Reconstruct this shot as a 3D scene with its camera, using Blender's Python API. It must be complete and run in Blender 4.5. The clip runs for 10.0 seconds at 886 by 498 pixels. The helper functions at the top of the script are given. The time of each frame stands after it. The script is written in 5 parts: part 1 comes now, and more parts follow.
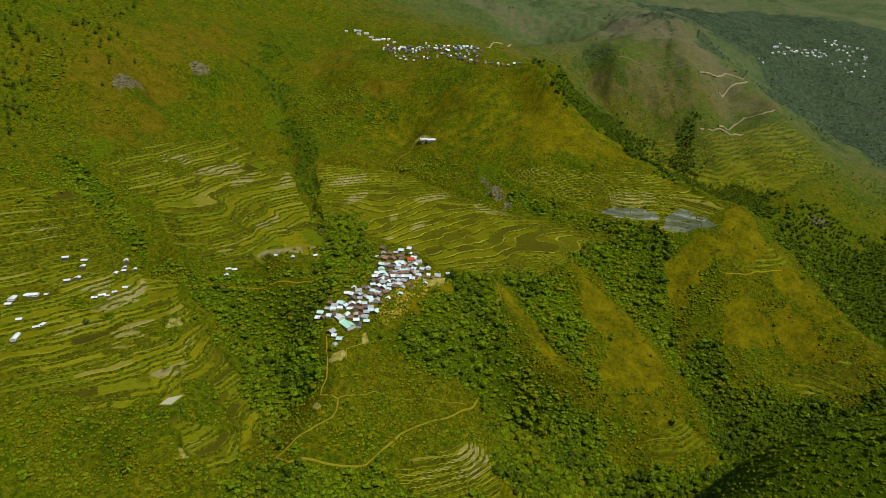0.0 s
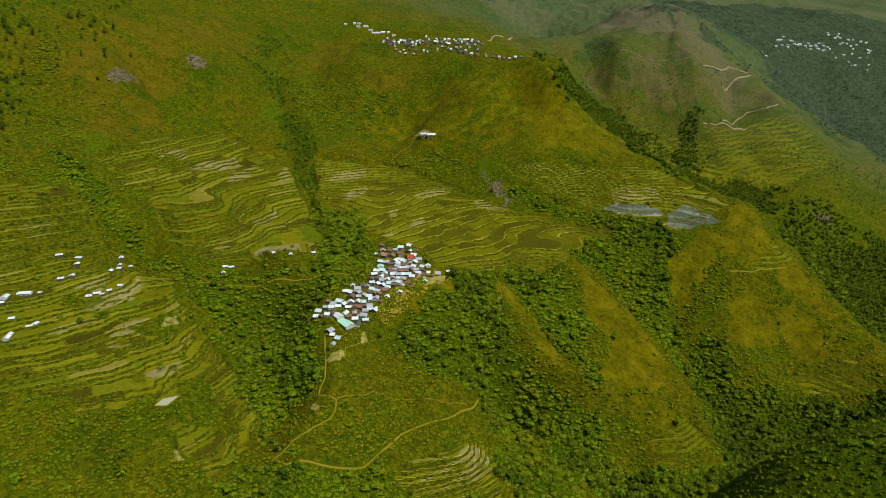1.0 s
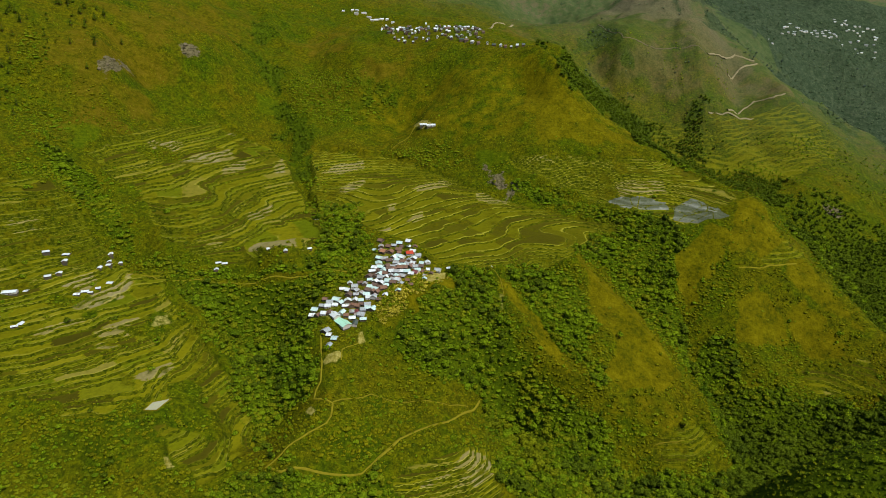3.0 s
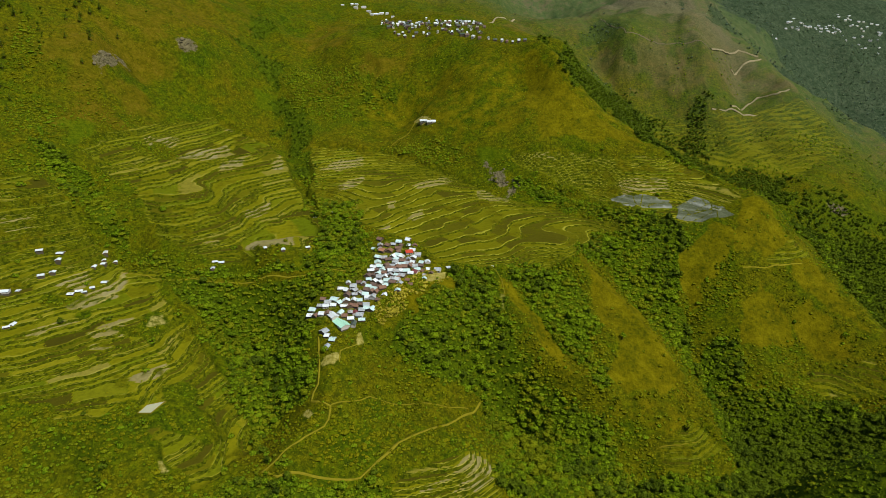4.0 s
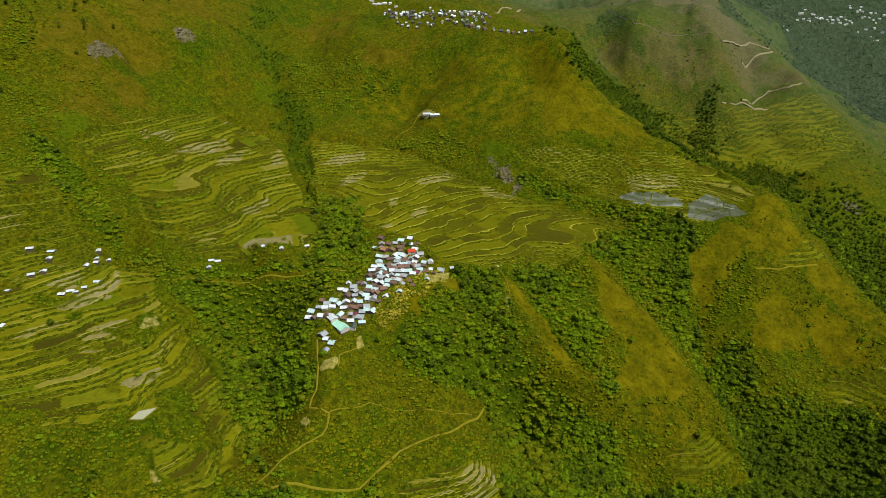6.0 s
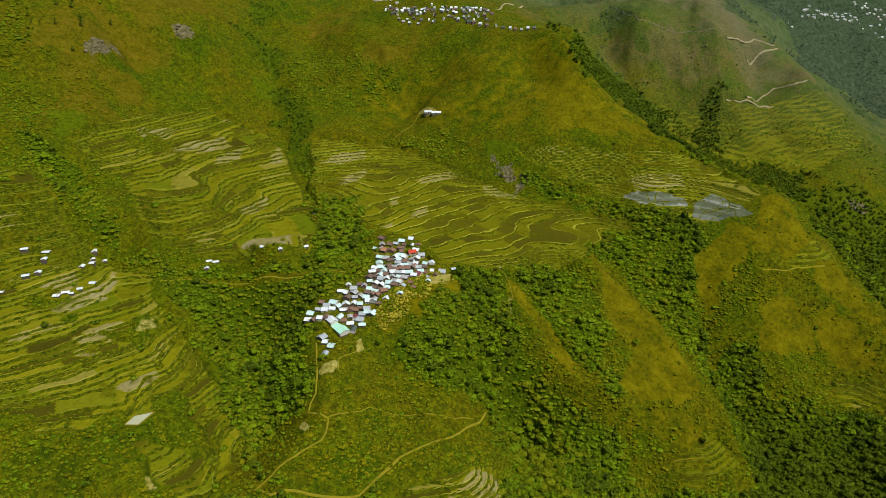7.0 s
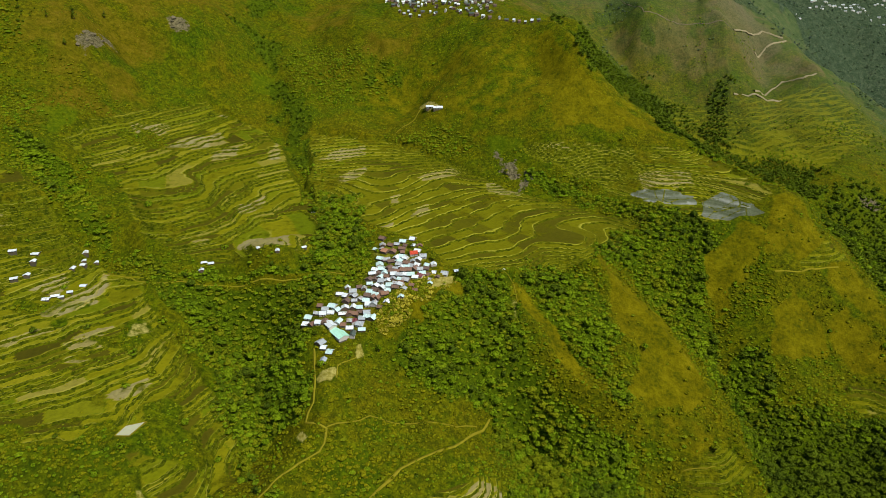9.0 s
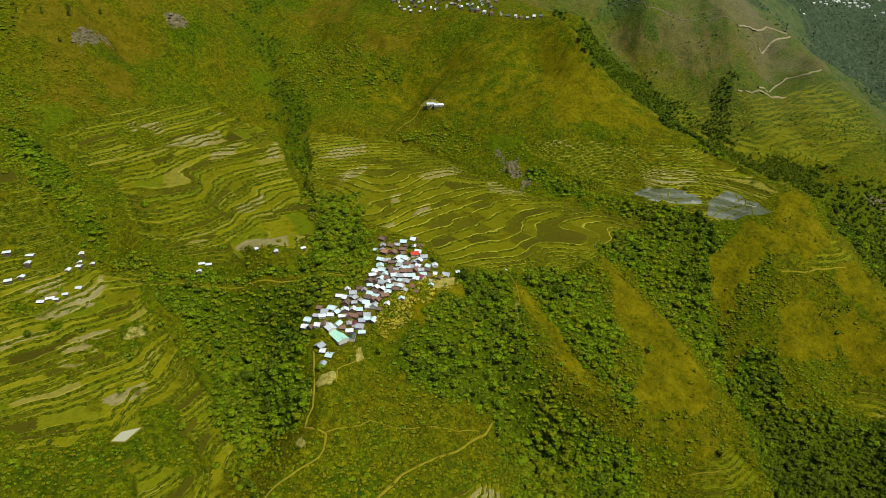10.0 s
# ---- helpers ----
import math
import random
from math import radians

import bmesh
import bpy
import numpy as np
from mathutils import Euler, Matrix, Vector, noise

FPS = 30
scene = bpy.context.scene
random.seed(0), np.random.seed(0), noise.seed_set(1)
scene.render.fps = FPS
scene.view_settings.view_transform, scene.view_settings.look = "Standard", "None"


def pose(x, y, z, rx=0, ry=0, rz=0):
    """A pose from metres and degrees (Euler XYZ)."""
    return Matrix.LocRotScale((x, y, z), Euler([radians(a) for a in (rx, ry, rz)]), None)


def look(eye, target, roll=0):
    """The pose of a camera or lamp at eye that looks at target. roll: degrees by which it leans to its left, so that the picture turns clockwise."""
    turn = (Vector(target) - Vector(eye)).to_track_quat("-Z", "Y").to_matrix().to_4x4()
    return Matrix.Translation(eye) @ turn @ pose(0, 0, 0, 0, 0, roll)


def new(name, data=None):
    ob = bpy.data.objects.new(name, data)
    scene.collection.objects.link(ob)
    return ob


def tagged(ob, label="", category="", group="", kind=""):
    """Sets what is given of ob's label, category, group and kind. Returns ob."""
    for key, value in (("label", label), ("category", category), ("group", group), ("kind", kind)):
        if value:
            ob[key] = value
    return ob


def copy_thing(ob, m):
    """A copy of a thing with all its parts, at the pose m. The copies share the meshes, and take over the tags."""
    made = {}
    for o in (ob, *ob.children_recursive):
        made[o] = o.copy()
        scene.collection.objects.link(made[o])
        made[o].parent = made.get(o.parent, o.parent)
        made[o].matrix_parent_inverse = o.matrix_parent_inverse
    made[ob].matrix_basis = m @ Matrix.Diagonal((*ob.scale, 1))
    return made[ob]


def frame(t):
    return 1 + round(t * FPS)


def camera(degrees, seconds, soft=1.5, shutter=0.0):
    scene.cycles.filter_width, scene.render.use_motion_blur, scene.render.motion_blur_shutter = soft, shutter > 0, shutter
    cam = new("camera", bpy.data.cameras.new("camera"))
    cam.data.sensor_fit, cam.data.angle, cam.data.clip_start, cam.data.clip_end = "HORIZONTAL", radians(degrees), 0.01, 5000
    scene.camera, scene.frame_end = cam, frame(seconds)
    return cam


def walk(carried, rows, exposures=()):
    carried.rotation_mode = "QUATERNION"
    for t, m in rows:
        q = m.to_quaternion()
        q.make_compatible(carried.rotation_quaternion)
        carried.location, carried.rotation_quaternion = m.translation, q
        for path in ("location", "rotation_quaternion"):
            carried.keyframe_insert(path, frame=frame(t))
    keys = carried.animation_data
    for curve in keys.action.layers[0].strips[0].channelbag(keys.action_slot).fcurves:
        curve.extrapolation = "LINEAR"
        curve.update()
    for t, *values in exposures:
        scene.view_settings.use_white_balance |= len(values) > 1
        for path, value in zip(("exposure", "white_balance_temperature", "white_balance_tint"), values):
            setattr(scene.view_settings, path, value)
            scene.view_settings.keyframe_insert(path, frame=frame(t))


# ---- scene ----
cam = camera(70.0, 10.0, soft=0.5)
walk(cam, [
    (0.0, pose(0.00, 0.00, 350.00, 70.000, -0.000, 0.000)),
    (1.0, pose(-0.14, 9.89, 350.12, 69.412, -0.019, 0.016)),
    (2.0, pose(-0.24, 19.79, 350.24, 68.831, 0.038, -0.002)),
    (3.0, pose(-0.29, 29.72, 350.36, 68.329, -0.024, 0.009)),
    (4.0, pose(-0.33, 39.65, 350.48, 67.859, -0.123, 0.059)),
    (5.0, pose(-0.46, 49.48, 350.58, 67.467, -0.219, 0.209)),
    (6.0, pose(-0.79, 59.13, 350.66, 67.022, -0.303, 0.421)),
    (7.0, pose(-1.27, 68.60, 350.72, 66.697, -0.328, 0.526)),
    (8.0, pose(-1.85, 77.88, 350.79, 66.323, -0.340, 0.561)),
    (9.0, pose(-2.49, 87.03, 350.85, 65.979, -0.302, 0.618)),
    (10.0, pose(-3.16, 96.11, 350.92, 65.620, -0.231, 0.648)),
], exposures=[(0.0, 0.02), (10.0, 0.23)])

# ---- daylight ----
SUN_HEIGHT, SUN_TURN = 57.0, 128.0     # degrees above the horizon; compass turn, clockwise from +y
world = bpy.data.worlds.new("sky")
scene.world = world
world.use_nodes = True
nt = world.node_tree
sky = nt.nodes.new("ShaderNodeTexSky")
sky.sky_type, sky.sun_disc = "NISHITA", False
sky.sun_elevation, sky.sun_rotation = radians(SUN_HEIGHT), radians(SUN_TURN)
nt.links.new(sky.outputs[0], nt.nodes["Background"].inputs[0])
nt.nodes["Background"].inputs[1].default_value = 0.085
sun = new("sun", bpy.data.lights.new("sun", "SUN"))
sun.data.energy, sun.data.angle, sun.data.color = 4.0, radians(0.5), (1.0, 0.95, 0.86)
way = Vector((math.sin(radians(SUN_TURN)) * math.cos(radians(SUN_HEIGHT)), math.cos(radians(SUN_TURN)) * math.cos(radians(SUN_HEIGHT)), math.sin(radians(SUN_HEIGHT))))
sun.matrix_world = look(way * 3000, (0, 0, 0))

# ---- materials ----
class Nodes:
    """A material's node tree, with short calls to add nodes."""

    def __init__(self, name, rough=0.9, spec=0.15):
        self.mat = bpy.data.materials.new(name)
        self.mat.use_nodes = True
        self.tree = self.mat.node_tree
        self.out = self.tree.nodes["Principled BSDF"]
        self.out.inputs["Roughness"].default_value = rough
        self.out.inputs["Specular IOR Level"].default_value = spec

    def put(self, socket, value):
        if isinstance(value, bpy.types.NodeSocket):
            self.tree.links.new(value, socket)
        elif isinstance(value, tuple) and len(value) == 3 and socket.type == "RGBA":
            socket.default_value = (*value, 1)
        else:
            socket.default_value = value

    def attr(self, name):
        n = self.tree.nodes.new("ShaderNodeAttribute")
        n.attribute_name = name
        return n.outputs["Fac"]

    def math(self, op, a, b=0.0, clamp=False):
        n = self.tree.nodes.new("ShaderNodeMath")
        n.operation, n.use_clamp = op, clamp
        self.put(n.inputs[0], a)
        self.put(n.inputs[1], b)
        return n.outputs[0]

    def between(self, a, lo, hi, to_lo=0.0, to_hi=1.0):
        n = self.tree.nodes.new("ShaderNodeMapRange")
        n.interpolation_type = "SMOOTHSTEP"
        for k, v in enumerate((a, lo, hi, to_lo, to_hi)):
            self.put(n.inputs[k], v)
        return n.outputs[0]

    def mix(self, fac, a, b):
        n = self.tree.nodes.new("ShaderNodeMix")
        n.data_type = "RGBA"
        self.put(n.inputs[0], fac)
        self.put(n.inputs[6], a)
        self.put(n.inputs[7], b)
        return n.outputs[2]

    def ramp(self, fac, *stops):
        n = self.tree.nodes.new("ShaderNodeValToRGB")
        while len(n.color_ramp.elements) < len(stops):
            n.color_ramp.elements.new(0.5)
        for e, (p, c) in zip(n.color_ramp.elements, stops):
            e.position, e.color = p, (*c, 1)
        self.put(n.inputs[0], fac)
        return n.outputs[0]

    def noise(self, size, detail=3.0, rough=0.6, stretched=None):
        """Noise whose features are about size metres across."""
        n = self.tree.nodes.new("ShaderNodeTexNoise")
        g = self.tree.nodes.new("ShaderNodeNewGeometry")
        src = g.outputs["Position"]
        if stretched:
            m = self.tree.nodes.new("ShaderNodeMapping")
            m.inputs["Scale"].default_value = stretched
            self.put(m.inputs["Vector"], src)
            src = m.outputs[0]
        self.put(n.inputs["Vector"], src)
        n.inputs["Scale"].default_value, n.inputs["Detail"].default_value, n.inputs["Roughness"].default_value = 1 / size, detail, rough
        return n.outputs["Fac"]

    def random(self):
        return self.tree.nodes.new("ShaderNodeObjectInfo").outputs["Random"]

    def island(self):
        return self.tree.nodes.new("ShaderNodeNewGeometry").outputs["Random Per Island"]

    def bump(self, height, depth):
        n = self.tree.nodes.new("ShaderNodeBump")
        n.inputs["Strength"].default_value, n.inputs["Distance"].default_value = 1.0, depth
        self.put(n.inputs["Height"], height)
        self.tree.links.new(n.outputs[0], self.out.inputs["Normal"])

    def done(self, colour):
        self.put(self.out.inputs["Base Color"], colour)
        return self.mat


def ground_material():
    s = Nodes("mountain_ground", 0.95, 0.03)
    big, mid, fine, grain = s.noise(70, 4), s.noise(14, 4), s.noise(3.4, 4, 0.75), s.noise(1.1, 2)
    dry, wood, terr, bare, wet, rock, far = (s.attr(k) for k in ("dry", "wood", "terrace", "bare", "wet", "rock", "far"))
    parcel, level, brown, fresh = (s.attr(k) for k in ("parcel", "level", "brown", "fresh"))
    # rough grass and bracken, greener in patches
    grass = s.ramp(s.math("ADD", s.math("MULTIPLY", big, 0.6), s.math("MULTIPLY", mid, 0.4)),
                   (0.36, (0.042, 0.084, 0.0008)), (0.45, (0.080, 0.106, 0.0008)), (0.53, (0.108, 0.108, 0.0011)), (0.63, (0.126, 0.102, 0.0015)))
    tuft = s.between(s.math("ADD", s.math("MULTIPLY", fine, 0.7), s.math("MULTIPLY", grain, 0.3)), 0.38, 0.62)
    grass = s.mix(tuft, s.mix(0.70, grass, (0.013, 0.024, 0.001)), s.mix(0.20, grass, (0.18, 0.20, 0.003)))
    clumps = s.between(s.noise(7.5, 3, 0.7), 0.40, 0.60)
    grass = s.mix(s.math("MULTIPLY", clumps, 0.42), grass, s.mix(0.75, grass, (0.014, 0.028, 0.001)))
    # parched grass
    ochre = s.ramp(s.math("ADD", s.math("MULTIPLY", mid, 0.6), s.math("MULTIPLY", fine, 0.4)),
                   (0.36, (0.054, 0.056, 0.001)), (0.48, (0.108, 0.093, 0.0012)), (0.56, (0.136, 0.119, 0.0015)), (0.66, (0.176, 0.150, 0.003)))
    dry_edge = s.between(s.math("ADD", dry, s.math("MULTIPLY", s.math("SUBTRACT", mid, 0.5), 0.9)), 0.3, 0.75)
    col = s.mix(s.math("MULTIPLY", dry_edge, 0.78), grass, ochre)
    spots = s.tree.nodes.new("ShaderNodeTexVoronoi")
    spots.inputs["Scale"].default_value = 0.24
    s.put(spots.inputs["Vector"], s.tree.nodes.new("ShaderNodeNewGeometry").outputs["Position"])
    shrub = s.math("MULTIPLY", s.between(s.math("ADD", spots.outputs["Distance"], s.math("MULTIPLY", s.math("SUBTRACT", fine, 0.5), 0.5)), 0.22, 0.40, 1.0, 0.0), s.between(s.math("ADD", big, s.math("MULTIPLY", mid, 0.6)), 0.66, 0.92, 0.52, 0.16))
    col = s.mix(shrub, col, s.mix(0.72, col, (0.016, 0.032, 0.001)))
    earthy = s.ramp(s.math("ADD", s.math("MULTIPLY", mid, 0.5), s.math("MULTIPLY", fine, 0.5)), (0.36, (0.050, 0.046, 0.001)), (0.5, (0.105, 0.082, 0.0025)), (0.64, (0.150, 0.108, 0.008)))
    col = s.mix(s.math("MULTIPLY", s.between(s.math("ADD", brown, s.math("MULTIPLY", s.math("SUBTRACT", s.noise(40, 4, 0.65), 0.5), 1.6)), 0.15, 0.95), 0.66), col, earthy)
    lush = s.mix(s.between(fine, 0.35, 0.65), (0.044, 0.076, 0.001), (0.080, 0.116, 0.0015))
    col = s.mix(s.math("MULTIPLY", s.between(s.math("ADD", fresh, s.math("MULTIPLY", s.math("SUBTRACT", mid, 0.5), 0.7)), 0.3, 0.8), 0.65), col, lush)
    # distant slopes: haze painted in as a bluer, greyer ground colour
    hazed_hills = s.ramp(s.math("ADD", s.math("MULTIPLY", mid, 0.5), s.math("MULTIPLY", s.noise(190, 3), 0.5)), (0.38, (0.038, 0.068, 0.026)), (0.5, (0.068, 0.098, 0.038)), (0.60, (0.108, 0.102, 0.056)))
    col = s.mix(s.math("MULTIPLY", far, 0.85), col, hazed_hills)
    # far bare slopes greyed for the same haze
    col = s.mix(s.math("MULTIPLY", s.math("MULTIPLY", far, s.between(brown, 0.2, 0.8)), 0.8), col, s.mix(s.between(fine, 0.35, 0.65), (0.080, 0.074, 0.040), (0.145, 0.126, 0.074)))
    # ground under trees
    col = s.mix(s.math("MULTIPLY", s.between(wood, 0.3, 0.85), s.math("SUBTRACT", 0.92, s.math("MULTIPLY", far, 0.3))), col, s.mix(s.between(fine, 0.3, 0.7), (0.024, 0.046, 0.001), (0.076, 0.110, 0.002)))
    # far wood floor, its colour shifted to blue-grey for haze
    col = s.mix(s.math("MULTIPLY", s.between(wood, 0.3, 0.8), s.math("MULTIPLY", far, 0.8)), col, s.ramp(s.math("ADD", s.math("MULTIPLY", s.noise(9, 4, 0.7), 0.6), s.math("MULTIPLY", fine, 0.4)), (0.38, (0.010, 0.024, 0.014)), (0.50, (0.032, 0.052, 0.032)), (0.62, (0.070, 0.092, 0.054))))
    # terraces: flat fields, banks and the pale bunds along their edges
    field = s.ramp(parcel, (0.0, (0.036, 0.034, 0.003)), (0.12, (0.052, 0.050, 0.003)), (0.20, (0.110, 0.114, 0.002)), (0.40, (0.158, 0.156, 0.003)), (0.52, (0.084, 0.118, 0.002)), (0.66, (0.178, 0.170, 0.006)), (0.80, (0.21, 0.18, 0.05)), (1.0, (0.26, 0.235, 0.13)))
    field = s.mix(s.math("MULTIPLY", s.between(fine, 0.42, 0.66), 0.4), s.mix(0.05, field, (0.4, 0.36, 0.01)), s.mix(0.6, field, (0.03, 0.035, 0.002)))
    step = s.math("FRACT", s.math("ADD", level, s.math("MULTIPLY", s.math("SUBTRACT", fine, 0.5), 0.14)))
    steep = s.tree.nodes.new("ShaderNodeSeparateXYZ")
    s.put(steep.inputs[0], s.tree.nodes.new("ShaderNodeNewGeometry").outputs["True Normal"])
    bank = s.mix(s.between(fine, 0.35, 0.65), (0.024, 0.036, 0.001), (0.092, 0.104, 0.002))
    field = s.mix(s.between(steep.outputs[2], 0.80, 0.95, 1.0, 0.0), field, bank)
    bund_fade = s.between(s.math("ADD", s.noise(30, 4, 0.7), s.math("MULTIPLY", parcel, 0.12)), 0.40, 0.60)
    bund = s.math("MULTIPLY", s.math("SUBTRACT", 1.0, s.between(step, 0.04, 0.11)), s.math("MULTIPLY", bund_fade, s.between(fine, 0.27, 0.45)))
    field = s.mix(s.math("MULTIPLY", bund, s.between(terr, 0.8, 1.0, 0.42, 1.0)), field, s.mix(parcel, (0.24, 0.24, 0.010), (0.38, 0.35, 0.07)))
    weeds = s.between(s.math("ADD", mid, s.math("MULTIPLY", big, 0.6)), 0.82, 0.98)
    field = s.mix(s.math("MULTIPLY", weeds, 0.85), field, grass)
    col = s.mix(s.between(s.math("ADD", terr, s.math("MULTIPLY", s.math("SUBTRACT", mid, 0.5), 0.8)), 0.3, 0.7), col, field)
    # far terraces fade towards the haze-tinted colours too
    col = s.mix(s.math("MULTIPLY", s.math("MULTIPLY", far, terr), 0.85), col, hazed_hills)
    # flooded fields, bare earth, rock
    cells = s.tree.nodes.new("ShaderNodeTexVoronoi")
    cells.feature = "DISTANCE_TO_EDGE"
    cells.inputs["Scale"].default_value = 1.0
    layout = s.tree.nodes.new("ShaderNodeMapping")
    layout.inputs["Scale"].default_value = (0.048, 0.075, 0.0)
    s.put(layout.inputs["Vector"], s.tree.nodes.new("ShaderNodeNewGeometry").outputs["Position"])
    s.put(cells.inputs["Vector"], layout.outputs[0])
    pond = s.mix(s.between(parcel, 0.1, 0.6), (0.085, 0.100, 0.052), s.mix(s.between(mid, 0.4, 0.6), (0.155, 0.170, 0.125), (0.25, 0.27, 0.225)))
    col = s.mix(s.math("MULTIPLY", s.between(wet, 0.4, 0.6), s.between(cells.outputs["Distance"], 0.012, 0.035)), col, pond)
    col = s.mix(s.math("MULTIPLY", s.between(s.math("ADD", bare, s.math("MULTIPLY", s.math("SUBTRACT", fine, 0.5), 0.6)), 0.36, 0.7), 0.9), col, s.mix(s.between(fine, 0.3, 0.7), (0.17, 0.15, 0.015), (0.36, 0.32, 0.09)))
    col = s.mix(s.between(s.math("ADD", rock, s.math("MULTIPLY", s.math("SUBTRACT", fine, 0.5), 1.5)), 0.5, 0.75), col, s.mix(s.between(fine, 0.3, 0.7), (0.042, 0.040, 0.014), (0.17, 0.148, 0.075)))
    s.put(s.out.inputs["Roughness"], s.between(wet, 0.4, 0.6, 0.95, 0.4))
    s.bump(s.math("ADD", s.math("MULTIPLY", fine, 0.75), s.math("MULTIPLY", grain, 0.25)), 1.5)
    return s.done(col)


def leaf_material(name, dark, light, tip):
    s = Nodes(name, 0.8, 0.04)
    r = s.island()
    col = s.ramp(r, (0.0, dark), (0.55, light), (0.92, light), (1.0, tip))
    clump = s.noise(0.9, 3, 0.7)
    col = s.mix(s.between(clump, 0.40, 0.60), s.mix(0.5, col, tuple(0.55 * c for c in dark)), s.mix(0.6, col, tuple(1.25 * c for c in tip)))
    s.bump(clump, 0.6)
    tint = s.attr("tint")
    col = s.mix(s.between(tint, 0.0, 1.0, 0.0, 0.55), col, s.mix(0.5, light, tip))
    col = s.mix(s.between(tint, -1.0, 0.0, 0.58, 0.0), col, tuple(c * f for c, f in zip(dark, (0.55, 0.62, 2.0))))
    col = s.mix(s.math("MULTIPLY", s.between(s.noise(45, 2), 0.4, 0.62), 0.55), col, s.mix(0.5, col, tip))
    thin = s.tree.nodes.new("ShaderNodeBsdfTranslucent")
    both = s.tree.nodes.new("ShaderNodeMixShader")
    both.inputs[0].default_value = 0.28
    s.put(thin.inputs["Color"], col)
    s.tree.links.new(s.out.outputs[0], both.inputs[1])
    s.tree.links.new(thin.outputs[0], both.inputs[2])
    s.tree.links.new(both.outputs[0], s.tree.nodes["Material Output"].inputs["Surface"])
    return s.done(col)


def plain(name, colour, rough=0.8, spec=0.2, vary=0.25, size=0.6, metal=0.0):
    s = Nodes(name, rough, spec)
    s.out.inputs["Metallic"].default_value = metal
    dark = tuple(c * (1 - vary) for c in colour)
    col = s.mix(s.noise(size, 4), dark, colour)
    return s.done(s.mix(s.math("MULTIPLY", s.random(), vary), col, dark))


def tin(name, colour, rust=0.12, rough=0.45):
    """Ribbed roof sheet with streaks of rust."""
    s = Nodes(name, rough, 0.4)
    w = s.tree.nodes.new("ShaderNodeTexWave")
    t = s.tree.nodes.new("ShaderNodeTexCoord")
    w.inputs["Scale"].default_value = 1.3
    s.put(w.inputs["Vector"], t.outputs["Object"])
    s.bump(w.outputs["Fac"], 0.05)
    worn = s.between(s.math("ADD", s.noise(2.4, 4, 0.7), s.math("MULTIPLY", s.math("SUBTRACT", s.random(), 0.5), 0.25)), 0.62 - rust, 0.78 - rust * 0.5)
    shade = s.mix(s.random(), tuple(c * 0.78 for c in colour), colour)
    return s.done(s.mix(s.math("MULTIPLY", worn, 0.7), shade, (0.20, 0.10, 0.05)))


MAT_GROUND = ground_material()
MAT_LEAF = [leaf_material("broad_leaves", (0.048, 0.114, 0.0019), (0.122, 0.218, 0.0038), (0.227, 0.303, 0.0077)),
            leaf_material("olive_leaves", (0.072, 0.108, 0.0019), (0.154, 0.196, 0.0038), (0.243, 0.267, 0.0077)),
            # dark green leaves; also used where woods are darkened for shade
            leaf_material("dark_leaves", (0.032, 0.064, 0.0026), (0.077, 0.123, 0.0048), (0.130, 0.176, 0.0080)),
            # leaves of distant trees, with haze mixed into the colour
            leaf_material("hazed_far_leaves", (0.078, 0.122, 0.056), (0.120, 0.172, 0.082), (0.150, 0.205, 0.095)),
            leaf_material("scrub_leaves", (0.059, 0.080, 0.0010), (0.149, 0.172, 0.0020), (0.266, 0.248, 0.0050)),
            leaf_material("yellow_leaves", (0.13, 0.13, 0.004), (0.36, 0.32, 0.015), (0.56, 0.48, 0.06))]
MAT_EARTH = plain("pale_earth_road", (0.36, 0.31, 0.17), 0.95, 0.05, 0.5, 6.0)
MAT_PATH = plain("trodden_earth", (0.30, 0.265, 0.016), 0.95, 0.05, 0.6, 3.0)
MAT_BARK = plain("bark", (0.10, 0.075, 0.045), 0.95)
MAT_ROOF = dict(white=tin("white_tin", (0.76, 0.84, 0.84), 0.04), mint=tin("mint_tin", (0.56, 0.76, 0.72), 0.02), grey=tin("grey_tin", (0.42, 0.47, 0.48), 0.12), rust=tin("rusted_tin", (0.23, 0.135, 0.095), 0.3, 0.7), brown=tin("brown_tin", (0.15, 0.10, 0.075), 0.2, 0.75),
                maroon=tin("maroon_tin", (0.22, 0.05, 0.055), 0.05), red=tin("red_tin", (0.62, 0.07, 0.025), 0.0), green=tin("green_tin", (0.42, 0.78, 0.58), -0.05),
                dark=tin("dark_tin", (0.07, 0.10, 0.08), 0.05), blue=tin("blue_tin", (0.36, 0.42, 0.47), 0.05), orange=tin("orange_tin", (0.42, 0.20, 0.10), 0.1))
MAT_PLANK = plain("weathered_planks", (0.17, 0.12, 0.08), 0.9, 0.1, 0.45, 0.5)
MAT_BLOCK = plain("pale_plaster", (0.62, 0.58, 0.50), 0.9, 0.1, 0.3, 1.2)
MAT_DARK = plain("dark_opening", (0.03, 0.03, 0.03), 0.4, 0.4)
MAT_ROCK = plain("grey_rock", (0.23, 0.195, 0.11), 0.95, 0.1, 0.6, 1.5)
MAT_STONE = plain("field_stone", (0.13, 0.115, 0.07), 0.95, 0.1, 0.5, 0.5)

